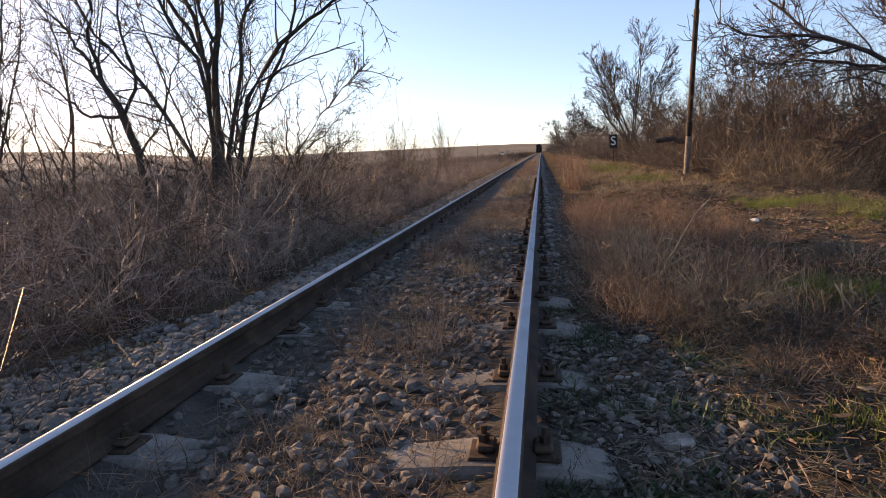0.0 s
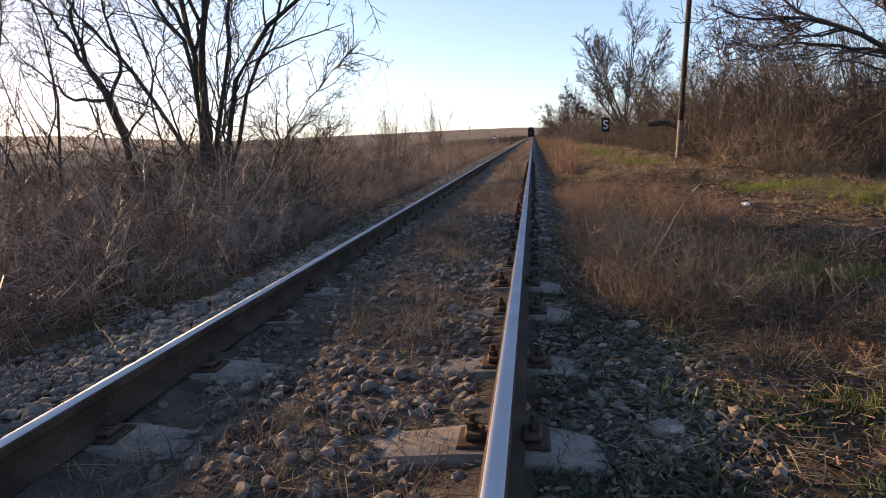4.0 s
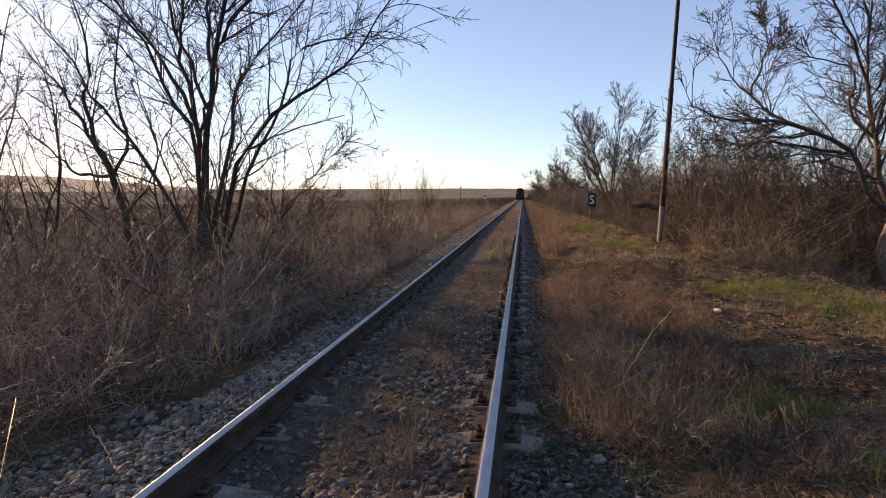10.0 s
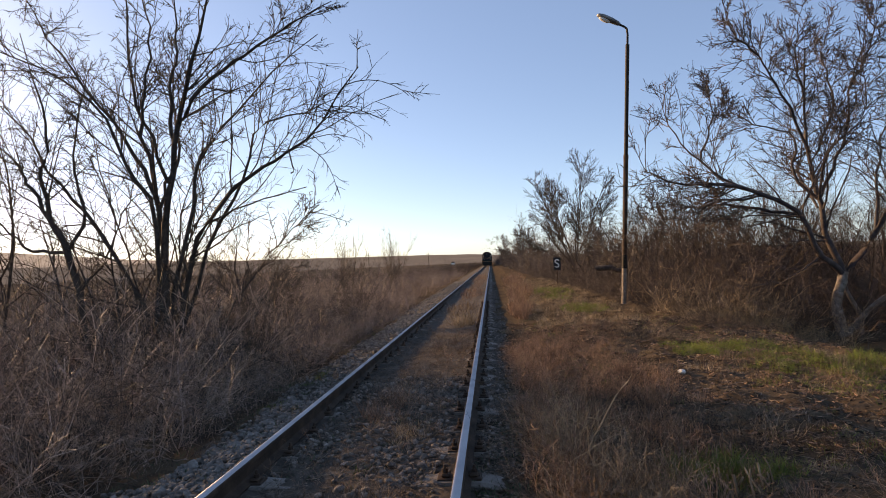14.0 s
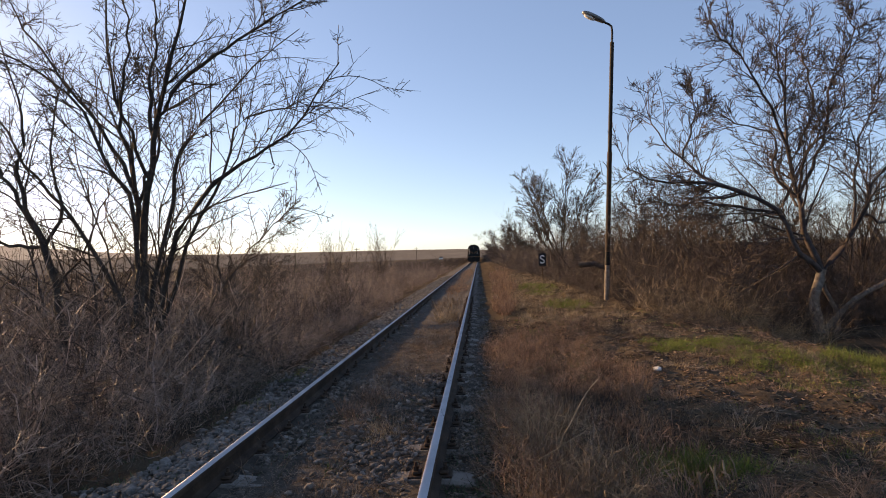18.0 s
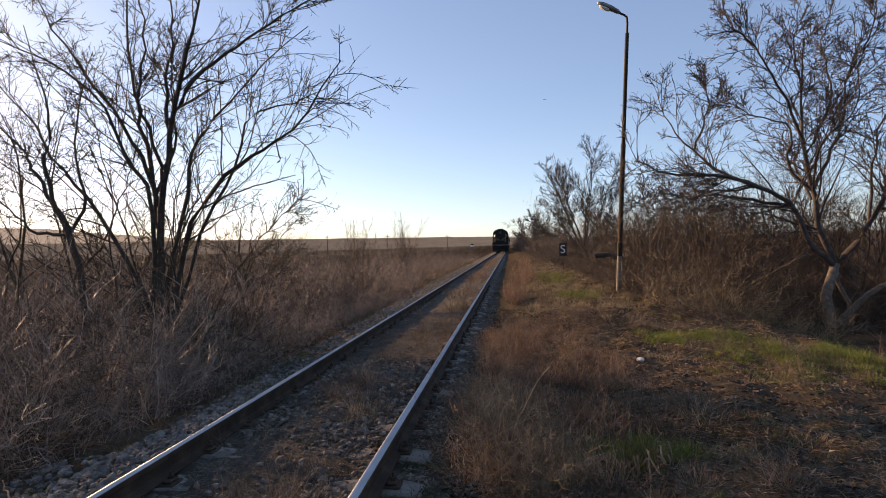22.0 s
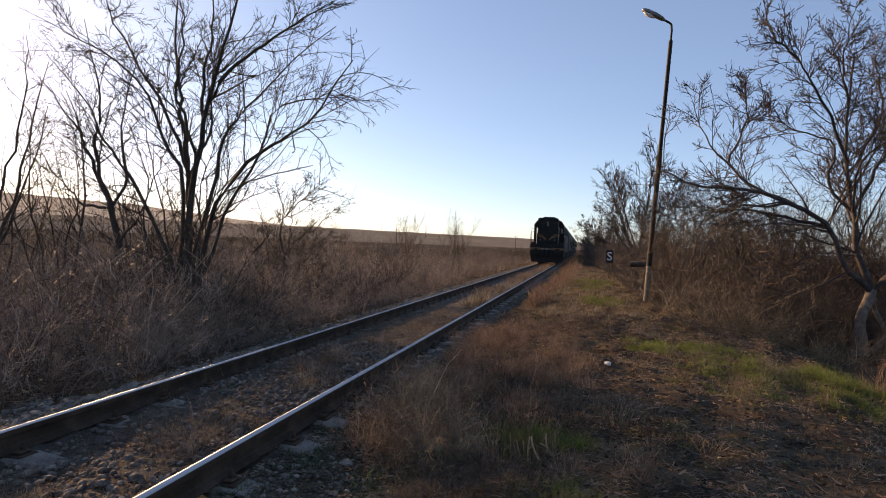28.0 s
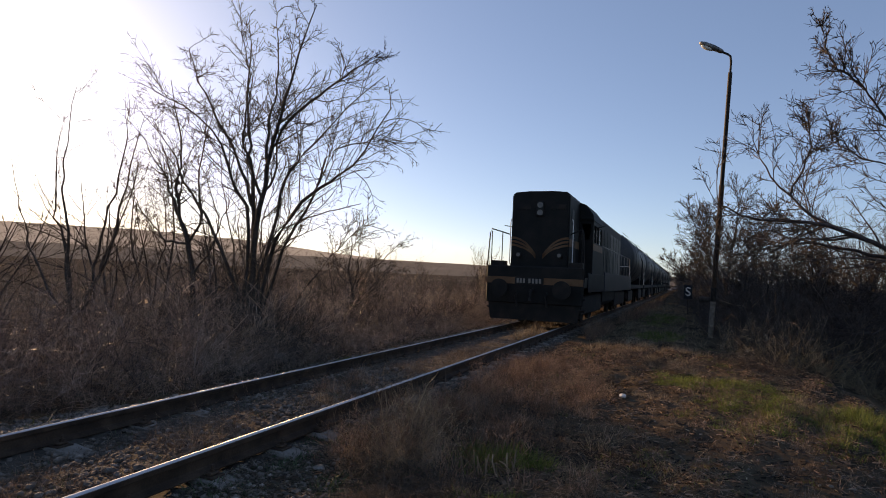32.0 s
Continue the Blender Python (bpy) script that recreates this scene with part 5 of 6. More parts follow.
bare_tree("bare_tree", "broad fan-shaped bare tree over the hedge", (6.0, 38, 0.0),
          [(-42, 0, 4.8, 0.05), (-28, 6, 5.9, 0.055), (-14, -6, 6.5, 0.055), (0, 4, 6.6, 0.055), (14, -4, 6.4, 0.055), (-54, 3, 4.2, 0.045), (28, 0, 6.0, 0.05), (-20, 8, 6.0, 0.045), (40, 3, 5.4, 0.045)],
          [(14, 30, 0.36, 5, 0.05), (10, 30, 0.5, 4, 0.05), (4, 30, 0.7, 2, 0.04)], M_DARK_TWIG, M_DARK_TWIG, 163, trunk=(0, 0, 0.8, 0.15), thin=0.0085)
for k, (x, y, h) in enumerate(((9.0, 34, 4.2), (8.2, 27, 3.2), (11.5, 30, 3.8), (13.5, 25, 3.6), (11.0, 21, 3.8), (8.4, 39, 4.2), (16, 33, 5.0), (17, 20, 4.0), (10.5, 16.5, 3.2), (14, 14, 3.4), (5.2, 75, 5.6), (5.5, 110, 6.0),
                               (6.5, 24, 3.2), (5.7, 30, 3.2), (6.2, 20, 2.8), (7.6, 17.5, 2.6), (7.0, 24, 3.4), (9.6, 24, 4.0), (12.5, 18, 3.4), (19, 27, 4.6), (9.2, 41, 4.6), (12, 38, 4.4), (8.0, 19, 3.6), (9.4, 18.6, 4.0), (7.2, 21.5, 3.6), (8.6, 22, 4.2), (11.4, 17.6, 4.0))):
    bare_tree("bare_tree", "bare hedge tree with many upright branches" if h > 3.5 else "low bare bush with many thin stems", (x, y, float(ground_z(x, y))),
              [(-26, 0, h, 0.013 * h), (-8, 5, h * 1.05, 0.013 * h), (12, -4, h, 0.012 * h), (28, 4, h * 0.85, 0.011 * h), (-42, -4, h * 0.7, 0.01 * h), (44, 0, h * 0.7, 0.01 * h)],
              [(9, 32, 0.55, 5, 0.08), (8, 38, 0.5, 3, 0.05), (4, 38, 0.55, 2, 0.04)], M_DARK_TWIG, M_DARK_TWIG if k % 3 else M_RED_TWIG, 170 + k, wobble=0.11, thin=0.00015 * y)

spots = []
for k in range(70):
    y = 13.0 + 13 * _s.random() ** 1.2
    x = float(hedge_edge(y)) + 0.3 + 6.5 * _s.random()
    if not (6.0 < x < 11 and y < 15.2):
        spots.append((x, y, _s.uniform(0.7, 1.3)))
for k in range(14):
    spots.append((_s.uniform(6.8, 10.5), _s.uniform(15.6, 17.0), _s.uniform(0.9, 1.3)))
shrubs([shrub(320 + k, M_RED_TWIG, 1.5, "bare reddish-brown shrub in the hedge", "shrubs of the hedge") for k in range(7)], spots, _s)


# ---- lamp, sign and small things ----
def street_lamp():
    lamp = tagged(empty("street_lamp", pose(4.62, 17.4, -0.08)), "tall leaning rusty steel lamp post with one tilted lamp head", "street lamp")
    top = Vector((0.30, -0.85, 7.28))
    p = lambda t: tuple(top * t)
    part("lower_pole", rod([p(-0.03), p(0.14)], 0.066, 14), M_PALE_BARK, lamp, "pale weathered foot of the post")
    part("band", rod([p(0.14), p(0.19)], 0.072, 14), M_BLACK, lamp, "black painted band")
    part("middle_pole", rod([p(0.19), p(0.55)], 0.064, 14), M_RUST, lamp)
    part("collar", rod([p(0.545), p(0.56)], 0.068, 14), M_RUST, lamp)
    part("upper_pole", rod([p(0.56), p(0.955)], 0.052, 14), M_BLACK, lamp, "dark upper tube")
    part("arm", rod([p(0.94), p(0.99), (0.28, -0.86, 7.36), (0.21, -0.86, 7.42), (0.10, -0.86, 7.48)], 0.028, 10), M_BLACK, lamp, "short bent arm")
    head = bmesh.new()
    rings = []
    for s, w, h0, h1 in ((0.0, 0.04, -0.03, 0.035), (0.06, 0.085, -0.045, 0.06), (0.28, 0.115, -0.05, 0.085), (0.50, 0.115, -0.05, 0.08), (0.62, 0.08, -0.04, 0.05), (0.66, 0.03, -0.02, 0.02)):
        rings.append([head.verts.new((-s, w * math.cos(a), (h1 if math.sin(a) > 0 else -h0) * math.sin(a))) for a in [2 * math.pi * k / 14 for k in range(14)]])
    for a, b in zip(rings, rings[1:]):
        for i in range(14):
            head.faces.new((a[i], a[(i + 1) % 14], b[(i + 1) % 14], b[i]))
    head.faces.new(rings[0]), head.faces.new(rings[-1])
    bmesh.ops.recalc_face_normals(head, faces=head.faces)
    tilt = pose(0.11, -0.86, 7.48, 0, 28, 0)
    part("lamp_head", moved(head, tilt), M_LAMP_GREY, lamp, "grey lamp housing", smooth=True)
    lens = bmesh.new()
    bmesh.ops.create_uvsphere(lens, u_segments=16, v_segments=8, radius=1)
    part("lens", moved(lens, tilt @ Matrix.Translation((-0.42, 0, -0.045)) @ Matrix.Diagonal((0.17, 0.085, 0.055, 1))), M_LENS, lamp, "frosted glass bowl", smooth=True)


def letter(name, text, size, mat, parent, m):
    cu = bpy.data.curves.new(name, "FONT")
    cu.body, cu.size, cu.align_x, cu.align_y, cu.extrude = text, size, "CENTER", "CENTER", 0.002
    tmp = bpy.data.objects.new(name, cu)
    me = bpy.data.meshes.new_from_object(tmp)
    me.transform(m)
    bpy.data.objects.remove(tmp)
    me.materials.clear()
    return part(name, me, mat, parent, "white letter " + text)


def whistle_sign():
    sign = tagged(empty("trackside_sign", pose(4.13, 29.3, 0.02, 0, 0, 4)), "black trackside sign with a white S on a thin post", "sign")
    part("post", rod([(0, 0.03, -0.25), (0, 0.03, 1.28)], 0.022, 8), M_RUST, sign, "thin rusty post")
    part("panel", boxed(-0.18, 0.18, -0.012, 0.012, 0.70, 1.32, 0.008), M_SIGN_BLACK, sign, "black enamel panel")
    letter("letter", "S", 0.56, M_WHITE, sign, pose(0, -0.016, 1.01, 90))


def rock(name, label, x, y, s, mat, squash=0.6):
    bm = bmesh.new()
    bmesh.ops.create_icosphere(bm, subdivisions=2, radius=1)
    r = random.Random(int(x * 100))
    for v in bm.verts:
        v.co *= 1 + 0.22 * noise.noise(v.co * 1.6 + Vector((x, y, 0))) + r.uniform(-0.04, 0.04)
    bm.transform(Matrix.Diagonal((s * 1.2, s * 0.9, s * squash, 1)))
    ob = tagged(part(name, bm, mat), label, "stone", "loose stones")
    ob.matrix_basis = pose(x, y, float(ground_z(x, y)) + s * squash * 0.45, 0, 0, r.uniform(0, 360))


street_lamp()
whistle_sign()
rock("white_stone", "small white stone lying in the clearing", 3.22, 7.8, 0.05, M_WHITE_STONE)
rock("loose_stone", "grey stone half sunk beside the track", 1.28, 2.55, 0.06, M_SOILED_STONE, 0.4)
rock("loose_stone", "pale stone on the ground beside the rail", 1.34, 3.68, 0.045, M_STONE)
rock("loose_stone", "pale stone in the herbs", 1.28, 2.08, 0.035, M_WHITE_STONE)
rock("loose_stone", "pale pebble in the grass", 2.0, 2.5, 0.03, M_WHITE_STONE)
rock("loose_stone", "pale pebble on the path", 3.0, 7.6, 0.03, M_STONE)


def dead_branch(name, label, points, r, mat, twigs=0, seed=1):
    rng = np.random.default_rng(seed)
    p = np.array(points, float)
    t = np.linspace(0, 1, 12)
    s = np.linspace(0, 1, len(p))
    nodes = np.stack([np.interp(t, s, p[:, k]) for k in range(3)], -1)[None] + rng.normal(size=(1, 12, 3)) * r * 0.5
    pieces = [tube(nodes, r, r * 0.45, 7)]
    if twigs:
        q, d, b, _ = spawn(nodes, twigs, 0.1, 0.95, 50, 0, rng)
        pieces.append(tube(sweep(q, d, r * 14 * rng.uniform(0.4, 1, len(b)), 3, 0.2, 0, rng), r * 0.3, r * 0.1, 4))
    return tagged(part(name, quads(name, pieces, mat)), label, "branch", "dead branches")


dead_branch("fallen_stick", "pale barkless stick lying on the ballast", [(-1.33, 3.32, -0.19), (-1.58, 3.59, -0.21), (-1.80, 3.80, -0.21), (-2.03, 4.0, -0.22)], 0.009, M_STRAW)
dead_branch("dead_reed", "broken dry reed leaning over the weeds", [(1.60, 4.75, -0.22), (1.66, 4.70, 0.0), (1.82, 4.60, 0.32), (1.93, 4.58, 0.48)], 0.007, M_STRAW, 5)
dead_branch("dead_reed", "dry reed bent over the weeds", [(1.45, 4.3, -0.02), (1.6, 4.35, 0.05), (1.78, 4.45, 0.12)], 0.005, M_STRAW)
dead_branch("arching_dead_limb", "dark dead limb arching behind the lamp post", [(4.40, 20.3, 0.88), (4.85, 20.2, 0.90), (5.3, 20.1, 0.78), (5.62, 20.1, 0.42), (5.95, 20.1, -0.15)], 0.10, M_DARK_TWIG)
dead_branch("fallen_log", "pale fallen log lying past the fruit tree", [(9.6, 13.2, -0.85), (10.6, 12.8, -0.80), (11.8, 12.5, -0.72)], 0.07, M_PALE_BARK, 4)
dead_branch("fallen_branch", "pale branch lying under the brush", [(6.6, 14.6, -0.35), (7.4, 14.4, -0.7), (8.0, 14.3, -0.78)], 0.02, M_STRAW, 3)
for k, (x, y, lx, h) in enumerate(((-2.9, 6.8, 0.9, 1.5), (-3.3, 7.2, 0.6, 1.3), (-2.5, 6.4, 0.7, 1.0), (-4.4, 7.4, 0.5, 1.4))):
    z = float(ground_z(x, y))
    dead_branch("leaning_branch", "thin dry branch leaning through the brush", [(x, y, z), (x + lx * 0.4, y, z + h * 0.45), (x + lx, y + 0.2, z + h)], 0.008, M_BROWN_TWIG, 6, 60 + k)


# ---- far things ----
def power_pole(x, y, h):
    z = float(ground_z(x, y))
    ob = tagged(empty("power_pole", pose(x, y, z)), "distant wooden power pole in the fields", "power pole", "power poles")
    part("pole", rod([(0, 0, -0.3), (0, 0, h)], 0.16, 8), M_DARK_TWIG, ob)
    part("cross_arm", boxed(-1.3, 1.3, -0.08, 0.08, h - 1.2, h - 0.95), M_DARK_TWIG, ob)


for x, y, h in ((-88, 290, 10.5), (-66, 330, 10.5), (-40, 400, 10.5), (-130, 250, 10.5)):
    power_pole(x, y, h)


def farmhouse(x, y, s):
    z = float(ground_z(x, y))
    ob = tagged(empty("farmhouse", pose(x, y, z)), "far white farmhouse with a pitched roof", "house", "far houses")
    part("walls", boxed(-s, s, -s * 0.7, s * 0.7, -0.5, s * 0.9), M_WHITE, ob)
    part("roof", extrude_y([(-s * 1.1, s * 0.9), (s * 1.1, s * 0.9), (0, s * 1.6)], -s * 0.75, s * 0.75), M_RUST, ob, "brown pitched roof")


farmhouse(-80, 1300, 4)
me = quads("farm_road", [(np.array([[x, y, float(ground_z(x, y)) + 0.35] for x, y in ((-190, 250), (-40, 330), (-40, 337), (-190, 258))], float), np.array([[0, 1, 2, 3]]))], M_CONCRETE)
tagged(part("farm_road", me), "pale strip of wet road across the fields", "road", kind="structure")


# ---- the train ----
def bogie(parent, y, axles, r=0.5):
    """A bogie frame and its wheelsets under a vehicle; returns the wheelsets."""
    half = 0.9 * (axles - 1) + 0.6
    frame_ob = part("bogie_frame", boxed(-1.05, 1.05, y - half, y + half, 0.42, 0.78, 0.05), M_BLACK, parent)
    for s in (-1, 1):
        part("side_frame", boxed(s * 1.06 - 0.08, s * 1.06 + 0.08, y - half + 0.1, y + half - 0.1, 0.30, 0.92, 0.04), M_BLACK, frame_ob)
    sets = []
    for k in range(axles):
        ya = y + (k - (axles - 1) / 2) * 1.8
        bm = drum(0.085, 1.9, "X", 10)
        for s in (-1, 1):
            w = moved(drum(r, 0.13, "X", 24, taper=[(-0.5, r * 0.96), (-0.4, r), (0.3, r), (0.31, r * 1.06), (0.5, r * 1.05)] if s > 0 else [(-0.5, r * 1.05), (-0.31, r * 1.06), (-0.3, r), (0.4, r), (0.5, r * 0.96)]),
                      Matrix.Translation((s * 0.745, 0, 0)))
            tmp = bpy.data.meshes.new("tmp")
            w.to_mesh(tmp)
            bm.from_mesh(tmp)
            w.free()
        ws = part("wheelset", bm, M_BLACK, parent, "steel wheelset")
        ws.matrix_basis = pose(0, ya, r)
        sets.append((ws, ya, r))
    return sets


def pane(bm, *a):
    box(bm, *a)


def diesel_locomotive():
    """Origin at rail level under the front beam; the engine reaches back along +y."""
    loco = tagged(empty("diesel_locomotive"), "dark hood-type diesel locomotive with orange stripes", "locomotive")
    part("underframe", boxed(-1.36, 1.36, 0.0, 16.4, 1.12, 1.42, 0.02), M_LOCO, loco)
    beam = part("front_beam", boxed(-1.38, 1.38, -0.06, 0.10, 0.62, 1.68, 0.03), M_LOCO, loco, "dark front beam")
    part("stripe", boxed(-1.385, 1.385, -0.072, -0.058, 1.17, 1.36), M_ORANGE, beam, "faded orange stripe")
    part("number_plate", boxed(-0.52, 0.30, -0.082, -0.070, 1.15, 1.38), M_BLACK, beam, "dark plate with pale bars")
    for k, x in enumerate((-0.44, -0.35, -0.26, -0.10, 0.0, 0.10, 0.20)):
        part("plate_bar", boxed(x - 0.03, x + 0.03, -0.089, -0.080, 1.20, 1.33), M_DULL_WHITE, beam)
    part("plough", extrude_y([(-1.3, 0.62), (1.3, 0.62), (1.24, 0.16), (-1.24, 0.16)], -0.02, 0.12), M_BLACK, loco, "black steel plough plate")
    for s in (-1, 1):
        buf = part("buffer", moved(drum(0.12, 0.40, "Y", 14), Matrix.Translation((s * 0.875, -0.24, 1.05))), M_BLACK, loco)
        part("buffer_head", moved(drum(0.25, 0.05, "Y", 20), Matrix.Translation((s * 0.875, -0.45, 1.05))), M_BLACK, buf)
        part("step", boxed(s * 1.30 - 0.1, s * 1.30 + 0.1, 0.2, 0.75, 0.45, 0.50), M_BLACK, loco)
        part("step", boxed(s * 1.30 - 0.1, s * 1.30 + 0.1, 0.2, 0.75, 0.78, 0.83), M_BLACK, loco)
    part("coupling", rod([(0, -0.05, 1.02), (0, -0.3, 0.98), (0, -0.42, 0.7)], 0.05), M_BLACK, loco)
    for x in (-0.45, 0.4):
        part("brake_hose", rod([(x, -0.06, 0.95), (x, -0.22, 0.85), (x + 0.05, -0.26, 0.55)], 0.03), M_BLACK, loco)

    # the short hood
    def hood_outline(w, top):
        return [(-w, 1.42), (w, 1.42), (w, top - 0.16), (w - 0.02, top - 0.09), (w - 0.10, top - 0.03), (0.35, top), (-0.35, top), (-w + 0.10, top - 0.03), (-w + 0.02, top - 0.09), (-w, top - 0.16)]
    short = part("short_hood", extrude_y(hood_outline(0.85, 3.90), 0.55, 2.35, 0.04), M_LOCO, loco, "tall dark front hood")
    for s in (-1, 1):
        # winged stripes that sweep up and outwards on the front
        for k in range(3):
            bm = bmesh.new()
            row = []
            for i in range(9):
                t = i / 8
                x = s * (0.10 + 0.74 * t)
                z = 2.02 + 0.50 * (1 - (1 - t) ** 2.2) - 0.105 * k * (0.35 + 0.65 * min(1, t * 1.6))
                row.append([bm.verts.new((x, y, z + dz)) for y, dz in ((0.535, 0.033), (0.535, -0.030), (0.548, -0.030), (0.548, 0.033))])
            for a, b in zip(row, row[1:]):
                for i in range(4):
                    bm.faces.new((a[i], a[(i + 1) % 4], b[(i + 1) % 4], b[i]))
            bm.faces.new(row[0]), bm.faces.new(row[-1])
            bmesh.ops.recalc_face_normals(bm, faces=bm.faces)
            part("wing_stripe", bm, M_ORANGE, short, "faded orange wing stripe")
        part("side_stripe", boxed(s * 0.852 - 0.006, s * 0.852 + 0.006, 0.6, 2.3, 2.30, 2.52), M_ORANGE, short, "faded orange stripe")
        lampring = part("marker_lamp", moved(drum(0.08, 0.10, "Y", 16), Matrix.Translation((s * 0.60, 0.52, 2.02))), M_BLACK, short, "round marker lamp")
        part("lens", moved(drum(0.055, 0.02, "Y", 16), Matrix.Translation((s * 0.60, 0.462, 2.02))), M_DIM_LENS, lampring)
        part("number_board", boxed(s * 0.52 - 0.22, s * 0.52 + 0.22, 0.53, 0.56, 3.36, 3.50), M_BLACK, short, "dark number board")
        part("grab_rail", rod([(s * 0.90, 0.75, 1.7), (s * 0.93, 0.75, 1.8), (s * 0.93, 0.75, 3.0), (s * 0.90, 0.75, 3.1)], 0.015), M_WHITE, short, "pale grab rail")
        part("side_vent", boxed(s * 0.855 - 0.01, s * 0.855 + 0.01, 0.9, 1.25, 3.05, 3.40), M_LOUVRE, short, "small side louvre")
    housing = part("headlamp", boxed(-0.12, 0.12, 0.49, 0.58, 3.15, 3.60, 0.03), M_BLACK, short, "twin headlamp housing")
    for z in (3.26, 3.48):
        part("lens", moved(drum(0.085, 0.02, "Y", 16), Matrix.Translation((0, 0.482, z))), M_DIM_LENS, housing)

    # the cab, with windows that go through
    cab = part("cab_floor", boxed(-1.28, 1.28, 2.35, 4.65, 1.42, 1.56), M_LOCO, loco)
    def frame_bm():
        bm = bmesh.new()
        for y0, y1 in ((2.352, 2.42), (4.58, 4.648)):
            for s in (-1, 1):
                a, b = sorted((s * 0.852, s * 1.28))
                box(bm, a, b, y0, y1, 1.56, 2.62)
                box(bm, a, b, y0, y1, 3.12, 3.24)
                for c in (s * 0.885, s * 1.23):
                    box(bm, c - 0.035, c + 0.045, y0, y1, 2.62, 3.12)
        for s in (-1, 1):
            a, b = sorted((s * 1.22, s * 1.281))
            box(bm, a, b, 2.42, 4.58, 1.56, 2.55)
            box(bm, a, b, 2.42, 4.58, 3.10, 3.24)
            for c in (2.47, 3.10, 3.75, 4.50):
                box(bm, a, b, c - 0.06, c + 0.06, 2.55, 3.10)
        box(bm, -0.85, 0.85, 4.58, 4.645, 1.56, 3.24)
        bmesh.ops.recalc_face_normals(bm, faces=bm.faces)
        return bm
    part("cab_wall", frame_bm(), M_LOCO, loco, "dark cab wall with window openings")
    part("cab_roof", extrude_y([(-1.30, 3.22), (1.30, 3.22), (1.26, 3.42), (1.05, 3.70), (0.6, 3.88), (-0.6, 3.88), (-1.05, 3.70), (-1.26, 3.42)], 2.30, 4.70, 0.03), M_LOCO, loco, "rounded cab roof")
    for s in (-1, 1):
        for y0, y1 in ((2.53, 3.04), (3.16, 3.69), (3.81, 4.44)):
            part("window_pane", boxed(s * 1.25 - 0.004, s * 1.25 + 0.004, y0, y1, 2.55, 3.10), M_GLASS, loco)
        part("mirror_arm", rod([(s * 1.28, 2.6, 3.0), (s * 1.62, 2.5, 3.05)], 0.012), M_BLACK, loco)
        part("cab_stripe", boxed(s * 1.286 - 0.004, s * 1.286 + 0.004, 2.36, 4.64, 2.30, 2.50), M_ORANGE, loco, "faded orange stripe")

    # the long hood with its doors and louvres
    long_hood = part("long_hood", extrude_y(hood_outline(0.88, 3.86), 4.66, 15.4, 0.03), M_LOCO, loco, "dark long engine hood")
    part("roof_box", boxed(-0.52, 0.52, 2.5, 4.6, 3.80, 4.06, 0.05), M_BLACK, loco, "raised box on the cab roof")
    part("roof_box", boxed(-0.48, 0.48, 4.9, 7.2, 3.75, 4.10, 0.06), M_BLACK, loco, "raised roof box")
    part("roof_box", boxed(-0.55, 0.55, 12.4, 14.6, 3.75, 3.98, 0.05), M_BLACK, loco)
    for y in (8.4, 9.6):
        part("exhaust", moved(drum(0.16, 0.34, "Z", 14), Matrix.Translation((0, y, 3.92))), M_BLACK, loco)
    for y in (10.6, 11.6):
        part("roof_fan", moved(drum(0.5, 0.2, "Z", 20), Matrix.Translation((0, y, 3.84))), M_BLACK, loco)
    for s in (-1, 1):
        for k in range(9):
            y = 4.9 + k * 1.14
            high = k in (5, 6, 7, 8)
            door = part("hood_door", boxed(s * 0.89 - 0.012, s * 0.89 + 0.012, y, y + 1.04, 1.62, 3.42, 0.006), M_LOUVRE if high else M_LOCO, loco, "streaked louvred door" if high else "dark hood door")
            for j in range(7 if high else 4):
                z = 2.75 + 0.09 * j
                part("louvre", boxed(s * 0.905 - 0.012, s * 0.905 + 0.012, y + 0.12, y + 0.92, z, z + 0.045), M_LOUVRE if high else M_LOCO, door)
        part("side_valance", boxed(s * 1.37 - 0.012, s * 1.37 + 0.012, 4.8, 16.2, 0.98, 1.66, 0.008), M_LOCO_BLUE, loco, "faded blue side panel")
        part("side_valance", boxed(s * 1.37 - 0.012, s * 1.37 + 0.012, 0.9, 4.7, 1.0, 1.55, 0.008), M_LOCO, loco)
        rail = part("handrail", rod([(s * 1.30, 4.7, 2.55), (s * 1.30, 16.2, 2.55)], 0.018), M_DULL_WHITE, loco, "pale walkway handrail")
        for k in range(8):
            y = 5.2 + k * 1.55
            part("stanchion", rod([(s * 1.30, y, 1.42), (s * 1.30, y, 2.55)], 0.014), M_DULL_WHITE, rail)
        # front platform railing
        fr = part("front_railing", rod([(s * 1.36, 0.06, 0.9), (s * 1.40, 0.04, 1.5), (s * 1.34, 0.06, 2.62), (s * 1.30, 0.08, 2.74), (s * 1.02, 0.30, 2.66), (s * 0.90, 0.52, 2.62)], 0.018), M_BLACK, loco, "bent front handrail")
        for x in (1.30, 1.04):
            part("stanchion", rod([(s * x, 0.12 + (1.3 - x) * 0.7, 1.66), (s * x, 0.12 + (1.3 - x) * 0.7, 2.68)], 0.014), M_BLACK, fr)
        part("sand_box", boxed(s * 1.12 - 0.20, s * 1.12 + 0.20, 0.12, 0.52, 1.66, 1.82, 0.02), M_BLACK, loco)
    part("fuel_tank", extrude_y([(-1.15, 1.1), (1.15, 1.1), (1.15, 0.6), (0.9, 0.4), (-0.9, 0.4), (-1.15, 0.6)], 6.2, 10.2), M_BLACK, loco)
    part("rear_beam", boxed(-1.36, 1.36, 16.4, 16.5, 0.9, 1.6, 0.02), M_LOCO, loco)
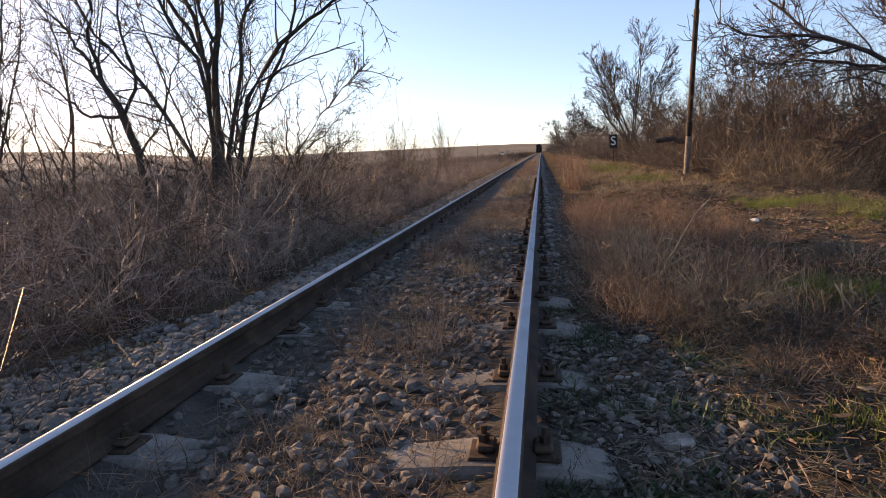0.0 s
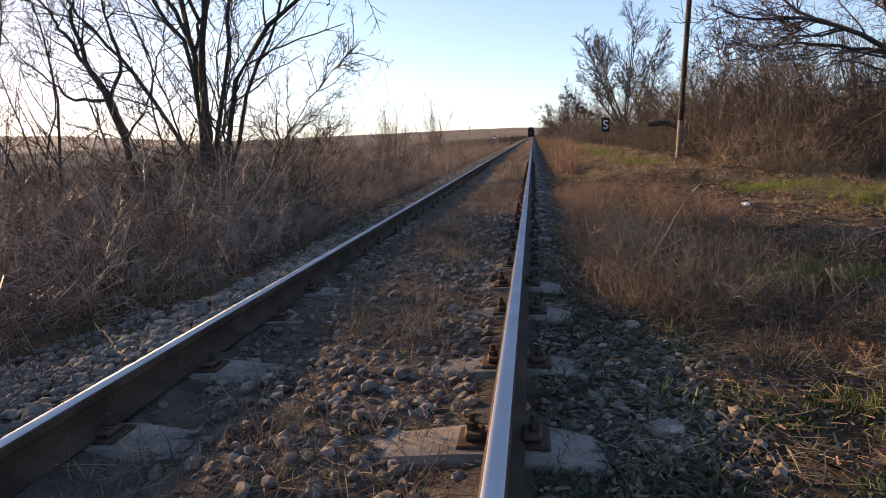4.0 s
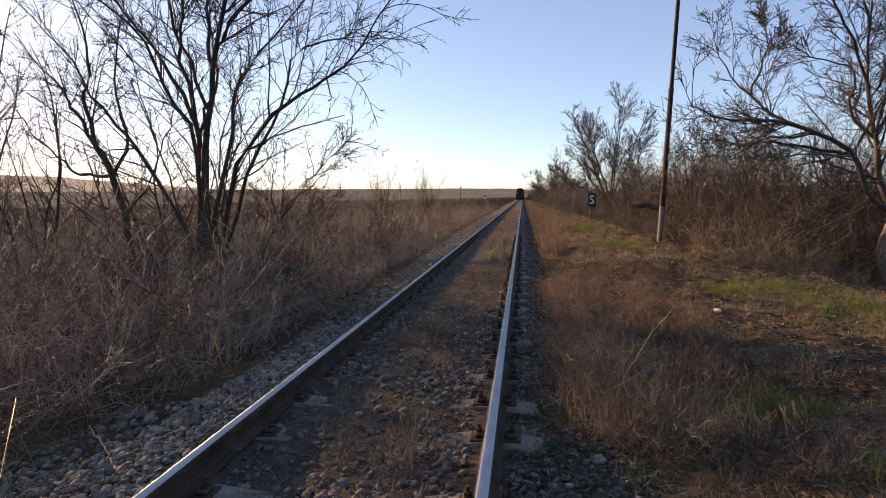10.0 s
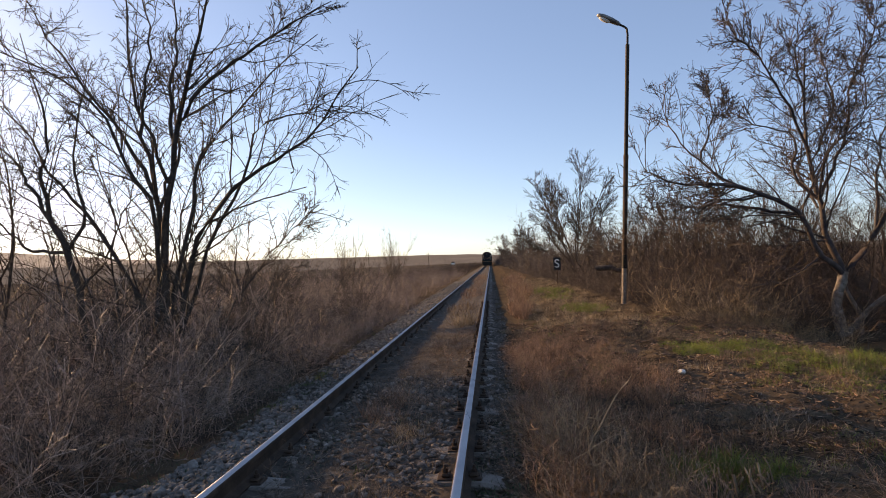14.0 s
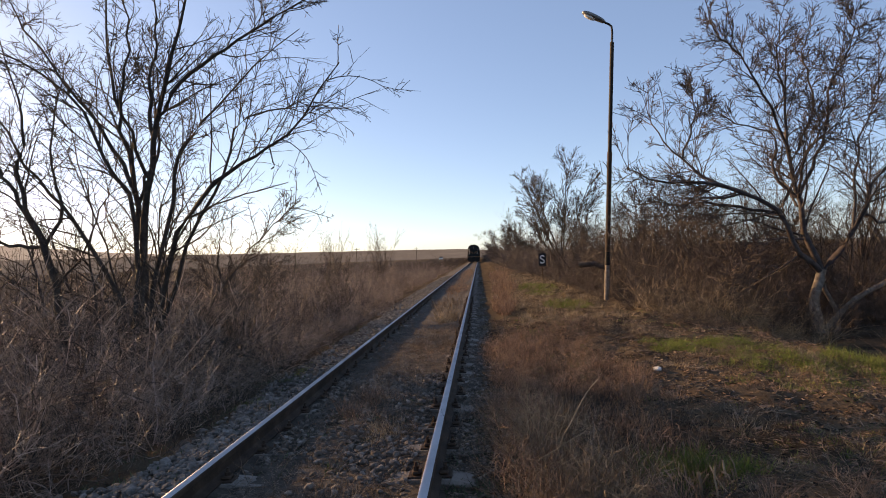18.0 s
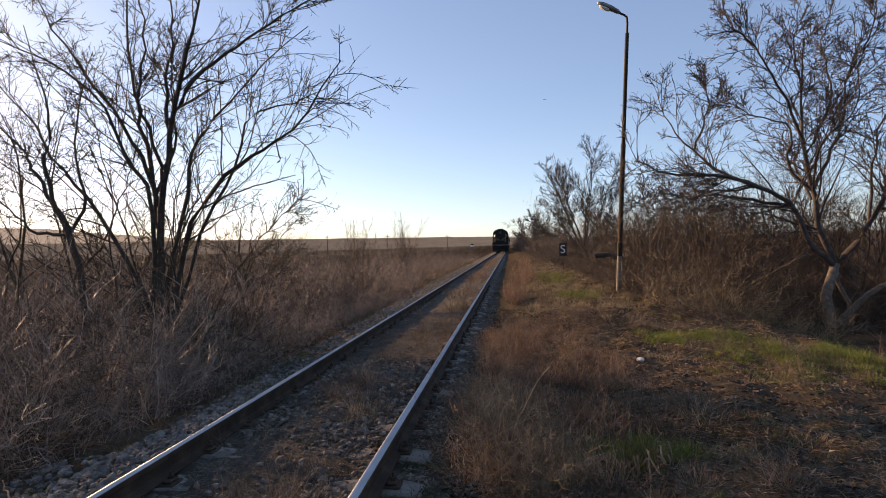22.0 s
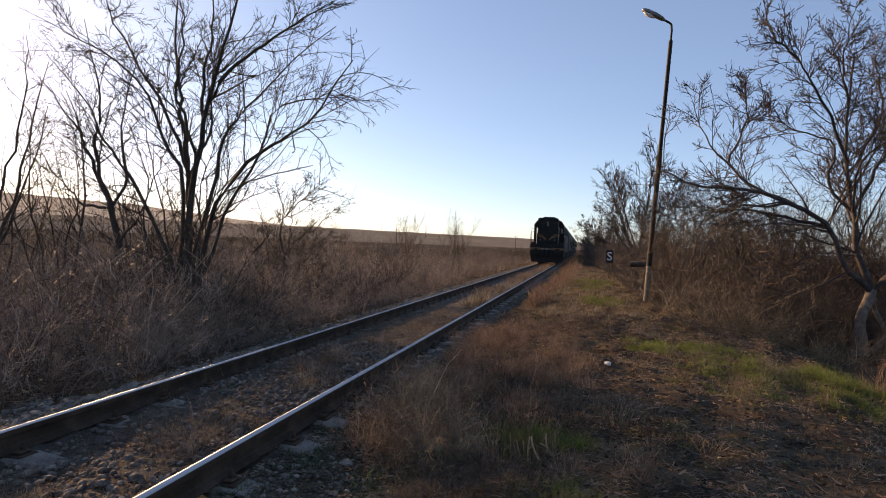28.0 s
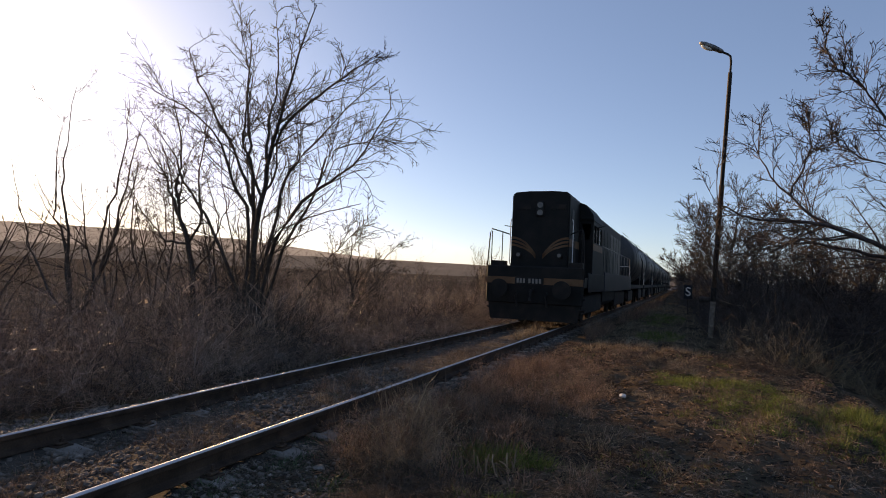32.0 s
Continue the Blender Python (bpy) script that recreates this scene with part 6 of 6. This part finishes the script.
    return loco, bogie(loco, 3.6, 3) + bogie(loco, 12.8, 3)


def tank_wagon():
    """Origin at rail level under its front end."""
    wagon = tagged(empty("tank_wagon"), "grimy grey railway tank wagon on black bogies", "tank wagon", "wagons of the train")
    part("underframe", boxed(-1.25, 1.25, 0.4, 12.2, 1.0, 1.22, 0.02), M_BLACK, wagon)
    tank = part("tank", moved(drum(1.42, 10.6, "Y", 32, dish=0.45), Matrix.Translation((0, 6.3, 2.68))), M_TANK, wagon, "grey cylindrical tank", smooth=True)
    for y in (2.4, 4.3, 8.3, 10.2):
        part("tank_strap", moved(drum(1.432, 0.10, "Y", 32), Matrix.Translation((0, y, 2.68))), M_BLACK, tank, "dark strap")
    part("saddle", boxed(-1.1, 1.1, 2.0, 2.5, 1.2, 1.75), M_BLACK, wagon)
    part("saddle", boxed(-1.1, 1.1, 10.1, 10.6, 1.2, 1.75), M_BLACK, wagon)
    dome = part("dome", moved(drum(0.34, 0.22, "Z", 18), Matrix.Translation((0, 6.3, 4.16))), M_BLACK, wagon)
    part("dome_lid", moved(drum(0.30, 0.08, "Z", 18), Matrix.Translation((0, 6.3, 4.29))), M_BLACK, dome)
    walk_ob = part("roof_walkway", boxed(-0.35, 0.35, 4.4, 8.2, 4.13, 4.17), M_BLACK, wagon)
    for s in (-1, 1):
        part("walkway_rail", rod([(s * 0.42, 4.4, 4.35), (s * 0.42, 8.2, 4.35)], 0.015), M_BLACK, walk_ob)
        part("ladder_side", rod([(s * 1.47, 6.0, 1.2), (s * 1.50, 6.0, 2.7), (s * 1.1, 6.0, 3.7), (s * 0.4, 6.0, 4.2)], 0.018), M_BLACK, wagon)
        part("ladder_side", rod([(s * 1.47, 6.5, 1.2), (s * 1.50, 6.5, 2.7), (s * 1.1, 6.5, 3.7), (s * 0.4, 6.5, 4.2)], 0.018), M_BLACK, wagon)
        for y in (0.5, 12.1):
            part("buffer", moved(drum(0.11, 0.5, "Y", 12), Matrix.Translation((s * 0.875, 0.2 if y < 1 else 12.4, 1.05))), M_BLACK, wagon)
        part("end_rail", rod([(s * 1.2, 0.55, 1.2), (s * 1.2, 0.55, 2.2), (s * 0.5, 0.55, 2.2)], 0.02), M_WHITE, wagon, "pale end handrail")
    part("brake_gear", boxed(-0.5, 0.5, 5.0, 7.4, 0.55, 1.0, 0.05), M_BLACK, wagon)
    sets = bogie(wagon, 2.3, 2, 0.46) + bogie(wagon, 10.3, 2, 0.46)
    return wagon, sets


def bird():
    """A dark bird in flight, heading along +y."""
    ob = tagged(empty("bird"), "small dark bird flying over the fields", "bird", "birds in flight")
    part("body", moved(drum(0.06, 0.34, "Y", 8, taper=[(-0.5, 0.012), (-0.25, 0.045), (0.1, 0.06), (0.32, 0.042), (0.5, 0.01)]), Matrix.Identity(4)), M_SIGN_BLACK, ob, smooth=True)
    wings = []
    for s in (-1, 1):
        bm = bmesh.new()
        low = [bm.verts.new((s * x, y, 0)) for x, y in ((0.02, 0.10), (0.20, 0.13), (0.40, -0.02), (0.20, -0.05), (0.02, -0.08))]
        top = [bm.verts.new((v.co.x, v.co.y, 0.012)) for v in low]
        bm.faces.new(low), bm.faces.new(top)
        for i in range(5):
            bm.faces.new((low[i], low[(i + 1) % 5], top[(i + 1) % 5], top[i]))
        bmesh.ops.recalc_face_normals(bm, faces=bm.faces)
        wings.append((part("wing", bm, M_SIGN_BLACK, ob), s))
    return ob, wings


SPEED, FRONT_END = 8.6, 16.4           # metres a second; where the front beam is at 32 s
loco, loco_wheels = diesel_locomotive()
wagon, wagon_wheels = tank_wagon()
birds = [bird(), bird()]
wagons = [wagon] + [copy_thing(wagon, pose(0, 0, 0)) for _ in range(8)]


def motions():
    step = 2.0
    times = [step * k for k in range(17)]
    def run(thing, back):
        walk(thing, [(t, pose(0, FRONT_END + back + SPEED * (32 - t), 0)) for t in times])
    run(loco, 0.0)
    for k, w in enumerate(wagons):
        run(w, 16.9 + 12.9 * k)
    flights = (((0, 245.0, 150.0, 9.0), (19.5, -8.4, 115.0, 19.0), (20.5, -21.4, 111.0, 23.0), (32, -171.0, 90.0, 45.0)),
               ((0, 70.0, 422.0, 9.0), (21, 13.5, 128.0, 25.2), (22.5, 7.0, 106.0, 29.6), (24, 5.1, 85.0, 35.6), (32, -6.0, -30.0, 50.0)))
    for (ob, wings), flight in zip(birds, flights):
        rows = []
        for k, (t, x, y, z) in enumerate(flight):
            a, b = flight[max(0, k - 1)], flight[min(len(flight) - 1, k + 1)]
            rows.append((t, pose(x, y, z, 0, 0, math.degrees(math.atan2(a[1] - b[1], b[2] - a[2])))))
        walk(ob, rows)
        for wing, s in wings:
            walk(wing, [(0.1 * k, pose(0, 0, 0.02, 0, s * (-30 if k % 2 else 18))) for k in range(321)])
    for ws, y, r in loco_wheels + wagon_wheels:
        turn = math.degrees(SPEED * 0.08 / r)
        walk(ws, [(0.08 * k, pose(0, y, r, turn * k)) for k in range(401)])


motions()
